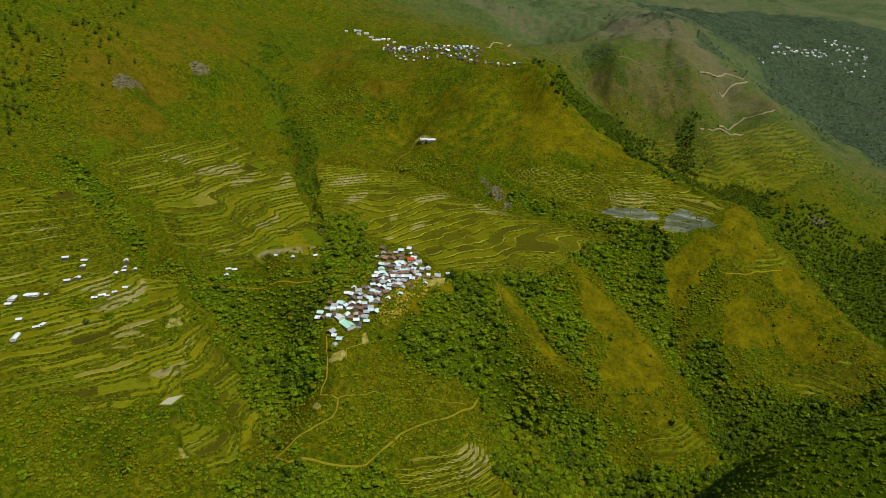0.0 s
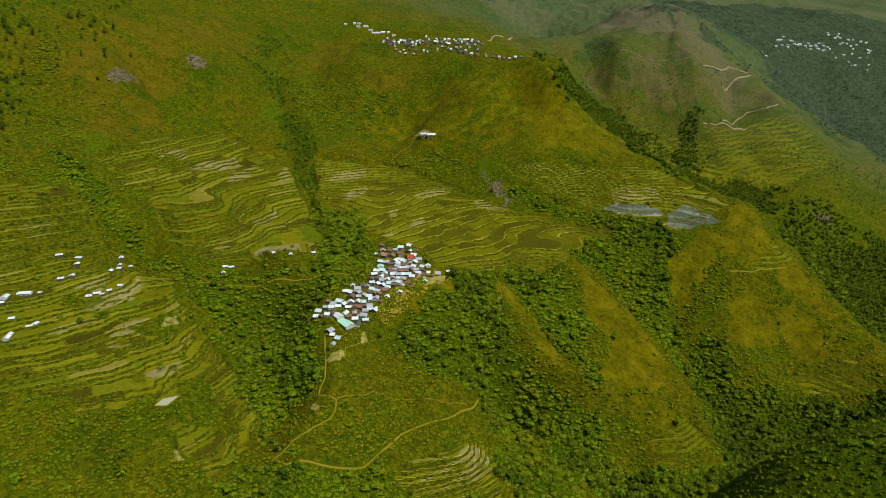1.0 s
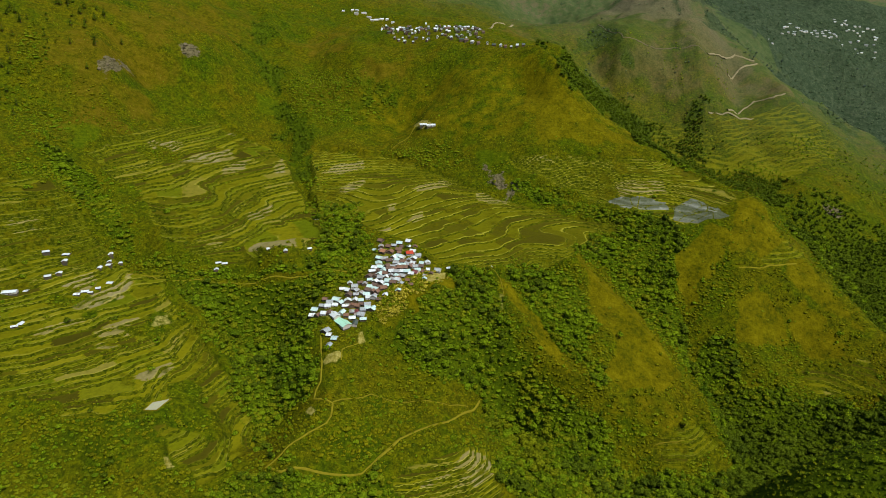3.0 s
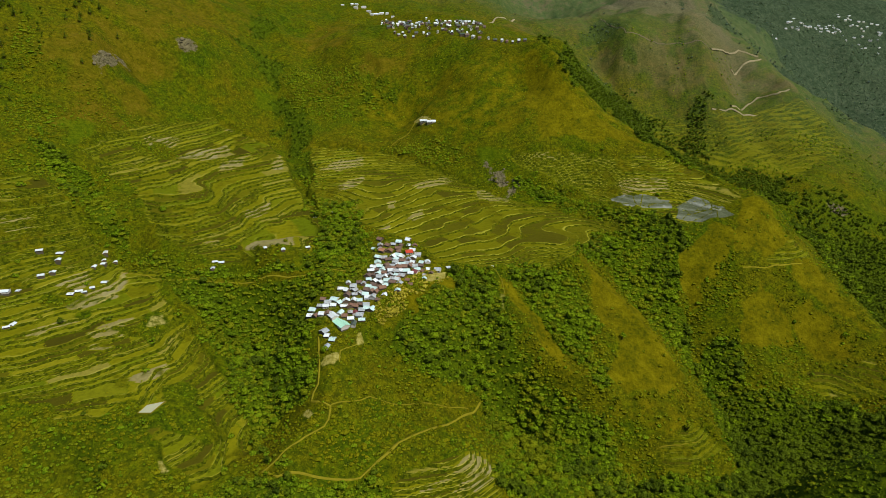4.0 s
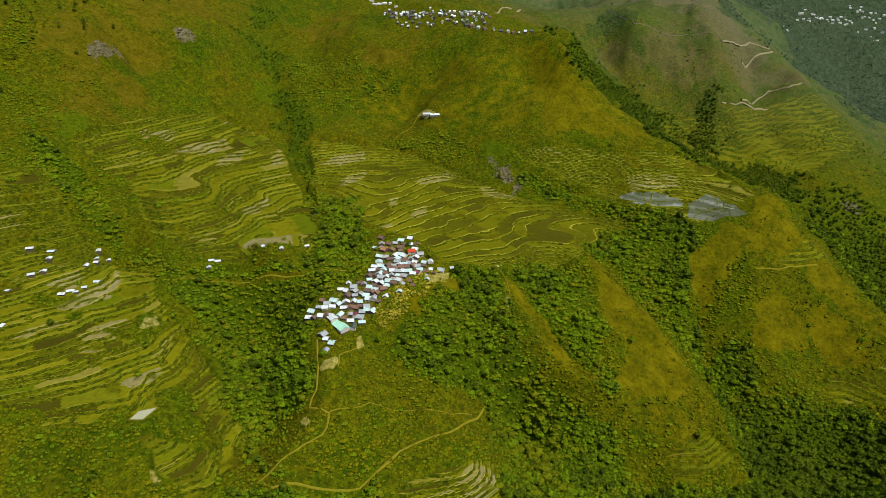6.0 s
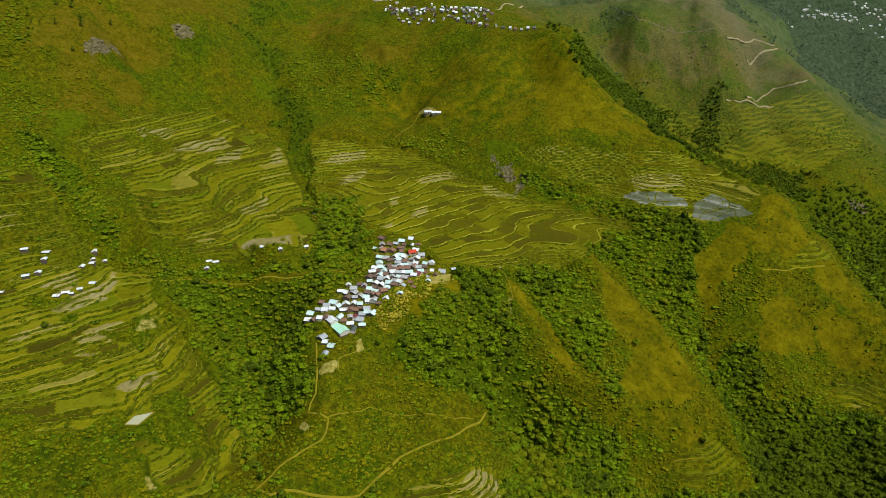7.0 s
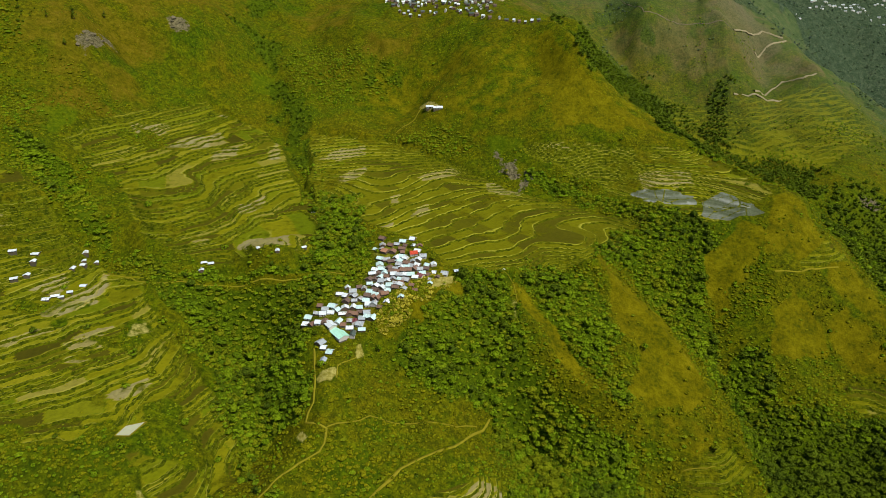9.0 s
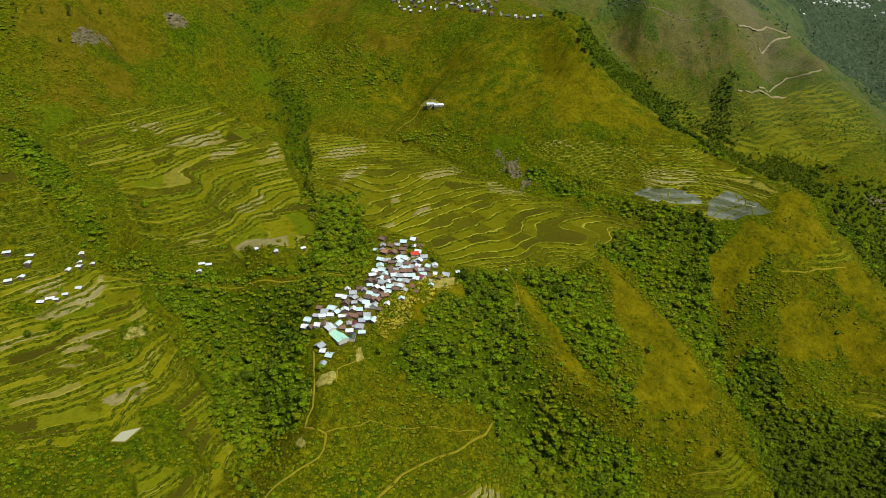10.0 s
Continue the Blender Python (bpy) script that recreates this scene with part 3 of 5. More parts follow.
CRESTS = dict(       # line, lift of its edge, half width
    crest_one=([(51, 565), (56, 528), (82, 495), (135, 468)], 7.0, 20),
    crest_two=([(124, 579), (160, 556), (186, 520), (209, 482), (222, 452)], 9.0, 22),
    gully=([(232, 582), (222, 545), (233, 508), (254, 468)], -6.0, 20),
    west_brow=([(-243, 530), (-209, 503), (-165, 450), (-140, 405)], 4.0, 16),
    spur_crest=([(-40, 520), (-84, 440), (-84, 400), (-104, 372)], 3.0, 14),
    upper_gully=([(-268, 1048), (-228, 903), (-187, 798), (-140, 695)], -11.0, 36),
    upper_rib=([(-330, 960), (-290, 880), (-262, 850)], 10.0, 40),
    west_rib=([(-430, 880), (-392, 780), (-372, 700)], 9.0, 40),
    far_spur_one=([(495, 1440), (454, 1256), (446, 1172), (440, 1110)], 17.0, 70),
    far_spur_two=([(430, 1400), (363, 1292), (310, 1190)], 10.0, 70),
    far_gully_one=([(480, 1400), (405, 1215), (410, 1100)], -7.0, 50),
    far_gully_two=([(275, 1290), (280, 1206), (330, 1060)], -8.0, 50),
    far_spur_three=([(536, 1406), (576, 1292), (585, 1133), (620, 1060)], 20.0, 60),
    east_edge=([(127, 922), (139, 889), (151, 865), (165, 848), (184, 839), (204, 828), (222, 814), (244, 788), (262, 766), (280, 748), (296, 723), (311, 685), (322, 657), (347, 662), (356, 653), (362, 618), (378, 590), (392, 562), (401, 542)], 3.0, 24),
    far_gully_three=([(520, 1200), (500, 1109), (497, 1000), (499, 928)], -16.0, 40),
)


def smooth(a, lo, hi):
    t = np.clip((a - lo) / (hi - lo), 0, 1)
    return t * t * (3 - 2 * t)


def cell_random(i, j, seed=0):
    h = (i.astype(np.int64) * 374761393 + j.astype(np.int64) * 668265263 + seed * 974634777) & 0xFFFFFFFF
    h = ((h ^ (h >> 13)) * 1274126177) & 0xFFFFFFFF
    return ((h ^ (h >> 16)) & 0xFFFFFF) / float(0xFFFFFF)


def value_noise(x, y, seed=0):
    i, j = np.floor(x), np.floor(y)
    u, v = x - i, y - j
    u, v = u * u * u * (u * (u * 6 - 15) + 10), v * v * v * (v * (v * 6 - 15) + 10)
    a, b, c, d = cell_random(i, j, seed), cell_random(i + 1, j, seed), cell_random(i, j + 1, seed), cell_random(i + 1, j + 1, seed)
    return a + (b - a) * u + (c - a) * v + (a - b - c + d) * u * v - 0.5


def rugged(x, y, size, octaves=3, seed=0):
    total, amp = 0.0, 1.0
    for k in range(octaves):
        total = total + amp * value_noise(x / size * 2**k + 17.3 * k, y / size * 2**k - 9.1 * k, seed + k)
        amp *= 0.5
    return total


def edge_distance(x, y, line, closed=True):
    """Distance to a line, negative inside a closed one."""
    best, inside = np.full(x.shape, 1e9), np.zeros(x.shape, bool)
    ends = list(zip(line, line[1:] + line[:1])) if closed else list(zip(line, line[1:]))
    for (ax, ay), (bx, by) in ends:
        dx, dy = bx - ax, by - ay
        t = np.clip(((x - ax) * dx + (y - ay) * dy) / (dx * dx + dy * dy), 0, 1)
        best = np.minimum(best, np.hypot(x - ax - t * dx, y - ay - t * dy))
        if closed:
            inside ^= ((ay > y) != (by > y)) & (x < dx * (y - ay) / (dy if dy else 1e-9) + ax)
    return np.where(inside, -best, best)


def within(x, y, line, soft, wobble=6.0, seed=5):
    """1 inside an outline, 0 outside, with a soft, uneven edge."""
    out = np.zeros(x.shape)
    xs, ys = [p[0] for p in line], [p[1] for p in line]
    near = (x > min(xs) - 2 * (soft + wobble)) & (x < max(xs) + 2 * (soft + wobble)) & (y > min(ys) - 2 * (soft + wobble)) & (y < max(ys) + 2 * (soft + wobble))
    if near.any():
        u, v = x[near], y[near]
        d = edge_distance(u, v, line) + wobble * 2 * rugged(u, v, 22, 3, seed)
        out[near] = 1 - smooth(d, -soft, soft)
    return out


def survey(x, y):
    """Height of the finished land and what covers it, at points."""
    x, y = np.asarray(x, float), np.asarray(y, float)
    z0 = base_height(x, y)
    c = dict(dry=np.zeros(x.shape), wood=np.zeros(x.shape), terrace=np.zeros(x.shape), bare=np.zeros(x.shape), wet=np.zeros(x.shape), rock=np.zeros(x.shape), parcel=np.zeros(x.shape), level=np.zeros(x.shape), brown=np.zeros(x.shape), fresh=np.zeros(x.shape))
    for name, line in DRY.items():
        crisp = name not in ("east_gardens", "main_crest")
        c["dry"] = np.maximum(c["dry"], within(x, y, line, *((5, 5) if crisp else (22, 14))) * {"rim": 0.8, "spur_c": 0.8, "lower_face": 0.5, "main_crest": 0.52, "east_brow": 0.9}.get(name, 1.0))
    for line in BROWN.values():
        c["brown"] = np.maximum(c["brown"], within(x, y, line, 48, 30))
    for name, line in FRESH.items():
        c["fresh"] = np.maximum(c["fresh"], within(x, y, line, 5, 5) * (0.4 if name.endswith("lane") or name in ("valley_green", "hollow") else 1.0))
    for line in WOODS.values():
        c["wood"] = np.maximum(c["wood"], within(x, y, line, 5, 9))
    for name, line in FAR_WOODS.items():
        c["wood"] = np.maximum(c["wood"], (0.6 if name == "valley_scrub" else 1.0) * within(x, y, line, 30 if line[0][1] > 1500 else 12, 40 if line[0][1] > 1500 else 18))
    c["wood"] *= 1 - 0.9 * np.maximum(smooth(c["dry"], 0.4, 0.7), smooth(c["fresh"], 0.3, 0.6)) * (y < 760)
    c["scrub"] = np.zeros(x.shape)
    for line in SCRUB.values():
        c["scrub"] = np.maximum(c["scrub"], within(x, y, line, 8, 10))
    for line in ROCK.values():
        c["rock"] = np.maximum(c["rock"], within(x, y, line, 6, 8))
    for line in WET.values():
        c["wet"] = np.maximum(c["wet"], within(x, y, line, 1.5, 3))
    # distance mask; also sets how much haze tint the ground colour takes
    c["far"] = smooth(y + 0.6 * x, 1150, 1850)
    # gullies and hummocks of the open slopes
    distance = np.hypot(x, y)
    lift = np.clip(distance / 600, 0.6, 3.0)
    relief = smooth(y + 0.35 * x, 1150, 1700) * 34 * rugged(x, y, 240, 3, 13)
    ribs = smooth(y, 740, 900) * (0.5 - np.abs(rugged(x * 0.9 + y * 0.45, y * 0.55, 70, 2, 14))) * 15
    rough = relief + ribs + lift * (5.0 * rugged(x, y, 75, 3, 11) + 1.6 * rugged(x, y, 17, 3, 12))
    gentle = 1.0 * rugged(x, y, 60, 2, 21) + 0.75 * rugged(x, y, 24, 3, 22)
    wild = 5.5 * rugged(x, y, 48, 2, 23) + 3.4 * rugged(x, y, 19, 3, 24)
    for line, lift_by, half in CRESTS.values():
        xs, ys = [p[0] for p in line], [p[1] for p in line]
        near = (x > min(xs) - half) & (x < max(xs) + half) & (y > min(ys) - half) & (y < max(ys) + half)
        if near.any():
            d = edge_distance(x[near], y[near], line, False)
            rough[near] += lift_by * np.clip(1 - d / half, 0, 1) ** 1.3
    land = z0 + rough
    pale = np.zeros(x.shape)
    for line in PALE.values():
        pale = np.maximum(pale, within(x, y, line, 1.5, 4))
    shape = land.copy()
    for n, (name, (line, step)) in enumerate(TERRACES.items()):
        m = within(x, y, line, 3, 4, 30 + n) * (0.55 if name == "far_fields" else 1.0 if name in ("fan", "shelf", "foot_fields") else 0.6 if name == "knoll_fields" else 0.85)
        if name in ("west_fields", "upper_fields", "east_fields", "knoll_fields"):     # old fields given back to scrub
            m = m * (1 - 0.95 * smooth(rugged(x, y, 60, 3, 33) + (0.15 * smooth(-y, -430, -370) if name == "west_fields" else -0.25), 0.26, 0.36))
            m = m * (1 - within(x, y, SCRUB["foot_scrub"], 4, 8))
        if not m.any():
            continue
        lev = (z0 + (gentle if name in ("fan", "shelf") else wild * 0.6)) / step + (0.5 if name == "fan" else 0.9) * rugged(x, y, 120, 2, 35 + n) + (0.0 if name in ("fan", "shelf") else 1.0) * (rugged(x, y, 62, 2, 55 + n) + 0.7 * rugged(x, y, 27, 2, 57 + n))
        if name in ("west_fields", "upper_fields"):     # broad and narrow fields by turns
            lev = lev + 0.34 * np.sin(2.1 * lev) + 0.25 * np.sin(0.83 * lev + 1.0)
        k, f = np.floor(lev), lev - np.floor(lev)
        rise = smooth(f, 0.92 if name in ("fan", "shelf") else 0.80, 0.98)
        steps = step * (k + 0.10 * f + 0.90 * rise) + 0.15 * (1 - smooth(f, 0.05, 0.14)) * (f > 0.0)
        side = np.floor((x * 0.8 + y * 0.6 + 30 * value_noise(x / 60, y / 60, 41)) / (24 if name == "fan" else 34) + 40 * cell_random(k, k * 0 + n, 42))
        parcel = cell_random(k, side, 43 + n)
        if name == "fan":
            parcel = 0.15 + 0.20 * parcel + 0.42 * smooth(-x - 0.2 * (y - 600), 0, 70) * parcel
        if name == "far_fields":
            parcel = 0.50 + 0.06 * parcel
        here = m > c["terrace"]
        c["level"] = np.where(here, lev, c["level"])
        c["parcel"] = np.where(here, parcel, c["parcel"])
        c["terrace"] = np.maximum(c["terrace"], m)
        shape = shape * (1 - m) + steps * m
    c["parcel"] = c["parcel"] * 0.74
    c["parcel"] = np.where(pale > 0.5, 0.80 + 0.18 * c["parcel"], c["parcel"])
    for name, line in BARE.items():
        c["bare"] = np.maximum(c["bare"], within(x, y, line, 2.0, 3 if name != "village" else 4) * {"village": 0.4, "red_bank": 0.35, "slip": 0.5, "cream_bank": 0.55}.get(name, 0.8))
    for name, (line, half) in PATHS.items():
        xs, ys = [p[0] for p in line], [p[1] for p in line]
        near = (x > min(xs) - 9) & (x < max(xs) + 9) & (y > min(ys) - 9) & (y < max(ys) + 9)
        if near.any():
            u, v = x[near], y[near]
            d = edge_distance(u, v, line, False) + 1.2 * rugged(u, v, 9, 2, 51)
            t = 1 - smooth(d, half * 0.7, half * 1.5 + 0.5)
            c["bare"][near] = np.maximum(c["bare"][near], (0.7 if name == "bund_road" else 0.3) * t)
            c["wood"][near] *= smooth(d, half + 0.5, half + 3)
    pad = within(x, y, TANK_PAD, 3, 0.5)
    shape = shape * (1 - pad) + 84.6 * pad
    c["bare"] = np.maximum(c["bare"], 0.25 * pad)
    c["wood"] *= 1 - np.clip(c["bare"] * 1.6, 0, 1)
    c["height"] = shape
    return c


def height(x, y):
    return survey(np.atleast_1d(x), np.atleast_1d(y))["height"]

def stretch(*runs):
    """Coordinates of grid lines: runs of (start, end, spacing)."""
    return np.concatenate([np.arange(a, b, s) for a, b, s in runs] + [[runs[-1][1]]])


GX = stretch((-2600, -700, 50), (-700, -440, 7), (-440, -350, 2.5), (-350, 330, 1.7), (330, 450, 2.5), (450, 1400, 9), (1400, 3800, 60))
GY = stretch((-1500, 140, 60), (140, 330, 5), (330, 660, 1.6), (660, 840, 2.1), (840, 1250, 4), (1250, 2200, 11), (2200, 4600, 60))


def grid_mesh(name, gx, gy, z):
    nx, ny = len(gx), len(gy)
    me = bpy.data.meshes.new(name)
    xx, yy = np.meshgrid(gx, gy)
    co = np.stack([xx, yy, z], -1).reshape(-1, 3)
    k = np.arange(nx * ny).reshape(ny, nx)
    quads = np.stack([k[:-1, :-1], k[:-1, 1:], k[1:, 1:], k[1:, :-1]], -1).reshape(-1, 4)
    me.vertices.add(len(co))
    me.vertices.foreach_set("co", co.ravel())
    me.loops.add(quads.size)
    me.loops.foreach_set("vertex_index", quads.ravel())
    me.polygons.add(len(quads))
    me.polygons.foreach_set("loop_start", np.arange(0, quads.size, 4))
    me.polygons.foreach_set("loop_total", np.full(len(quads), 4))
    me.update(calc_edges=True)
    me.polygons.foreach_set("use_smooth", np.ones(len(quads), bool))
    return me


xx, yy = np.meshgrid(GX, GY)
LANDCOVER = survey(xx, yy)
ground = new("ground", grid_mesh("ground", GX, GY, LANDCOVER["height"]))
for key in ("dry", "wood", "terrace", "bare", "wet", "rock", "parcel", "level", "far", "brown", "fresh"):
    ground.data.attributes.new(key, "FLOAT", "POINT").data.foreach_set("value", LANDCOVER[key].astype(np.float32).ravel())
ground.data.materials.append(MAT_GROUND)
tagged(ground, "green and ochre mountain slopes cut into rice terraces", "ground", kind="structure")

# ---- building blocks ----
def part(name, bm, material, parent, label=""):
    me = bpy.data.meshes.new(name)
    bm.to_mesh(me)
    bm.free()
    me.materials.append(material)
    ob = new(name, me)
    ob.parent = parent
    return tagged(ob, label) if label else ob


def share(name, ob, parent, m):
    """One more piece on the mesh of ob."""
    twin = new(name, ob.data)
    twin.parent, twin.matrix_basis = parent, m
    return twin


def box(bm, x0, x1, y0, y1, z0, z1, bevel=0.0):
    m = Matrix.LocRotScale(((x0 + x1) / 2, (y0 + y1) / 2, (z0 + z1) / 2), None, (x1 - x0, y1 - y0, z1 - z0))
    made = bmesh.ops.create_cube(bm, size=1, matrix=m)["verts"]
    if bevel:
        bmesh.ops.bevel(bm, geom=list({e for v in made for e in v.link_edges}), offset=bevel, segments=1, affect="EDGES")
    return bm


def slab(bm, corners, thick):
    """A sheet through four corners with thickness downwards."""
    top = [bm.verts.new(c) for c in corners]
    low = [bm.verts.new((c[0], c[1], c[2] - thick)) for c in corners]
    bm.faces.new(top)
    bm.faces.new(low[::-1])
    for k in range(4):
        bm.faces.new((top[k], low[k], low[(k + 1) % 4], top[(k + 1) % 4]))
    return bm


def raw_mesh(name, co, faces, slots, materials, soft=True):
    """A mesh from arrays: corners, quads, the material slot of each quad."""
    me = bpy.data.meshes.new(name)
    me.vertices.add(len(co))
    me.vertices.foreach_set("co", co.astype(np.float32).ravel())
    me.loops.add(faces.size)
    me.loops.foreach_set("vertex_index", faces.astype(np.int32).ravel())
    me.polygons.add(len(faces))
    me.polygons.foreach_set("loop_start", np.arange(0, faces.size, 4, dtype=np.int32))
    me.polygons.foreach_set("loop_total", np.full(len(faces), 4, np.int32))
    for m in materials:
        me.materials.append(m)
    me.polygons.foreach_set("material_index", slots.astype(np.int32))
    me.update(calc_edges=True)
    me.polygons.foreach_set("use_smooth", np.full(len(faces), soft))
    return me


# ---- trees and bushes ----
def leaf_clumps(rng, count, lobes, size, squash=0.8):
    """Corners of leaf clumps set round the lobes (x, y, z, radius) of a crown."""
    lobes = np.array(lobes)
    pick = rng.choice(len(lobes), count, p=lobes[:, 3] ** 2 / (lobes[:, 3] ** 2).sum())
    d = rng.normal(size=(count, 3))
    d[:, 2] = np.abs(d[:, 2]) * 1.2 - 0.25
    d /= np.linalg.norm(d, axis=1, keepdims=True)
    at = lobes[pick, :3] + d * lobes[pick, 3:4] * rng.uniform(0.85, 1.3, (count, 1)) * [1, 1, squash]
    n = d + rng.normal(scale=0.24, size=(count, 3)) + [0, 0, 0.25]
    n /= np.linalg.norm(n, axis=1, keepdims=True)
    u = np.cross(n, rng.normal(size=(count, 3)))
    u /= np.linalg.norm(u, axis=1, keepdims=True)
    v = np.cross(n, u)
    s = size * rng.uniform(0.6, 1.25, (count, 1))
    t = s * rng.uniform(0.55, 0.95, (count, 1))
    dip = n * s * 0.22
    return np.stack([at - u * s - dip, at - v * t + dip * 0.5, at + u * s - dip, at + v * t + dip * 0.5], 1).reshape(-1, 3)


def trunk_corners(top, wide, limbs):
    """A tapered four-sided trunk and its limbs: corners and quads."""
    co, faces = [], []
    for (a, b, ra, rb) in [((0, 0, -0.8), (0, 0, top), wide, wide * 0.45)] + limbs:
        a, b = np.array(a, float), np.array(b, float)
        k = len(co)
        for p, r in ((a, ra), (b, rb)):
            co += [p + [r, 0, 0], p + [0, r, 0], p - [r, 0, 0], p - [0, r, 0]]
        faces += [(k + i, k + (i + 1) % 4, k + 4 + (i + 1) % 4, k + 4 + i) for i in range(4)]
    return np.array(co), np.array(faces)


def crown_lobes(rng, kind):
    if kind == "pine":
        return [(0, 0, 2.4 + 1.5 * k, 2.1 - 0.42 * k) for k in range(5)]
    if kind == "bush":
        return [(rng.uniform(-0.6, 0.6), rng.uniform(-0.6, 0.6), rng.uniform(0.4, 0.8), rng.uniform(0.7, 1.1)) for _ in range(3)]
    n = rng.integers(5, 8)
    turn = rng.uniform(0, 6.28)
    ring = [(math.cos(turn + 6.28 * k / n) * rng.uniform(1.2, 2.1), math.sin(turn + 6.28 * k / n) * rng.uniform(1.2, 2.1), rng.uniform(3.2, 4.9), rng.uniform(1.2, 1.8)) for k in range(n)]
    return ring + [(rng.uniform(-0.5, 0.5), rng.uniform(-0.5, 0.5), rng.uniform(5.0, 6.0), rng.uniform(1.3, 1.9))]


def leaf_mass(rng, middle, wide, tall, around=7, rings=4):
    """The closed inner foliage of a crown: an uneven, lumpy dome of quads."""
    co, faces = [], []
    for r in range(rings + 1):
        a = math.pi * (0.06 + 0.80 * r / rings)
        for k in range(around):
            b = 2 * math.pi * (k + 0.5 * (r % 2)) / around
            s = rng.uniform(0.58, 1.36)
            co.append((middle[0] + math.sin(a) * math.cos(b) * wide * s, middle[1] + math.sin(a) * math.sin(b) * wide * s, middle[2] + math.cos(a) * tall * rng.uniform(0.7, 1.3)))
    for r in range(rings):
        faces += [(r * around + k, (r + 1) * around + k, (r + 1) * around + (k + 1) % around, r * around + (k + 1) % around) for k in range(around)]
    return np.array(co), np.array(faces)


def tree_shape(seed, kind, count, size, limbs=True, grain=(7, 4)):
    """Corners and quads of a trunk with limbs, and of a crown."""
    rng = np.random.default_rng(seed)
    lobes = crown_lobes(rng, kind)
    if not limbs and kind == "broad":
        mass, quads = leaf_mass(rng, (0, 0, 3.6), 2.35, 2.2, *grain)
        leaves = leaf_clumps(rng, count, lobes, size)
        return trunk_corners(3.4, 0.26, []), (np.vstack([mass, leaves]), np.vstack([quads, np.arange(len(leaves)).reshape(-1, 4) + len(mass)]))
    if not limbs and kind == "bush":
        mass, quads = leaf_mass(rng, (0, 0, 0.35), 1.15, 0.95, 5, 2)
        leaves = leaf_clumps(rng, count, lobes, size)
        return (np.zeros((0, 3)), np.zeros((0, 4), int)), (np.vstack([mass, leaves]), np.vstack([quads, np.arange(len(leaves)).reshape(-1, 4) + len(mass)]))
    if kind == "bush":
        trunk = trunk_corners(0.6, 0.10, [])
    elif kind == "pine":
        trunk = trunk_corners(8.2, 0.24, [])
    else:
        trunk = trunk_corners(4.4, 0.26, [((0, 0, 2.0 + 0.3 * k), (x * 0.8, y * 0.8, z - 0.3), 0.13, 0.05) for k, (x, y, z, r) in enumerate(lobes[:4])])
    leaves = leaf_clumps(rng, count, lobes, size)
    return trunk, (leaves, np.arange(len(leaves)).reshape(-1, 4))


def scattered(name, label, category, shapes, spots, leaf, tall=(0.6, 1.25), squat=0.8):
    """One object of many plants: a shape, a turn and a size of its own for each spot."""
    rng = np.random.default_rng(len(spots) + 7)
    which = rng.integers(0, len(shapes), len(spots))
    co, faces, slots, tints, base = [], [], [], [], 0
    for w, ((tc, tf), (lc, lf)) in enumerate(shapes):
        here = spots[which == w]
        if not len(here):
            continue
        one, quads = np.vstack([tc, lc]), np.vstack([tf, lf + len(tc)])
        slot = np.r_[np.zeros(len(tf)), np.ones(len(lf))]
        a = rng.uniform(0, 6.283, len(here))
        s = rng.uniform(*tall, len(here)) * here[:, 3]
        wide = s * rng.uniform(0.8, 1.2, len(here))
        s = s * rng.uniform(0.75, 1.4, len(here))
        x = (one[None, :, 0] * np.cos(a)[:, None] - one[None, :, 1] * np.sin(a)[:, None]) * wide[:, None] + here[:, :1]
        y = (one[None, :, 0] * np.sin(a)[:, None] + one[None, :, 1] * np.cos(a)[:, None]) * wide[:, None] + here[:, 1:2]
        z = one[None, :, 2] * s[:, None] * squat + here[:, 2:3]
        co.append(np.stack([x, y, z], -1).reshape(-1, 3))
        faces.append((quads[None] + (np.arange(len(here)) * len(one))[:, None, None]).reshape(-1, 4) + base)
        slots.append(np.tile(slot, len(here)))
        tints.append(np.repeat(np.clip(rng.normal(0.08, 0.35, len(here)) + 1.2 * rugged(here[:, 0], here[:, 1], 18, 2, 95), -1, 1), len(one)))
        base += len(here) * len(one)
    me = raw_mesh(name, np.vstack(co), np.vstack(faces), np.concatenate(slots), [MAT_BARK, leaf], False)
    me.attributes.new("tint", "FLOAT", "POINT").data.foreach_set("value", np.concatenate(tints).astype(np.float32))
    return tagged(new(name, me), label, category, kind="stuff")


def jittered(x0, x1, y0, y1, gap, seed):
    rng = np.random.default_rng(seed)
    x, y = np.meshgrid(np.arange(x0, x1, gap), np.arange(y0, y1, gap))
    x, y = x.ravel() + rng.uniform(-0.48, 0.48, x.size) * gap, y.ravel() + rng.uniform(-0.48, 0.48, y.size) * gap
    return x, y, rng


def plant_spots(x, y, cover, keep, scale):
    return np.stack([x, y, cover["height"] - 0.1, scale], -1)[keep]


TREE_SHAPES = [tree_shape(100 + k, "broad", 32, 0.66, False, (6, 3)) for k in range(10)]
FAR_SHAPES = [tree_shape(140 + k, "broad", 5, 1.2, False, (5, 2)) for k in range(6)]
BUSH_SHAPES = [tree_shape(160 + k, "bush", 4, 0.5, False) for k in range(6)]

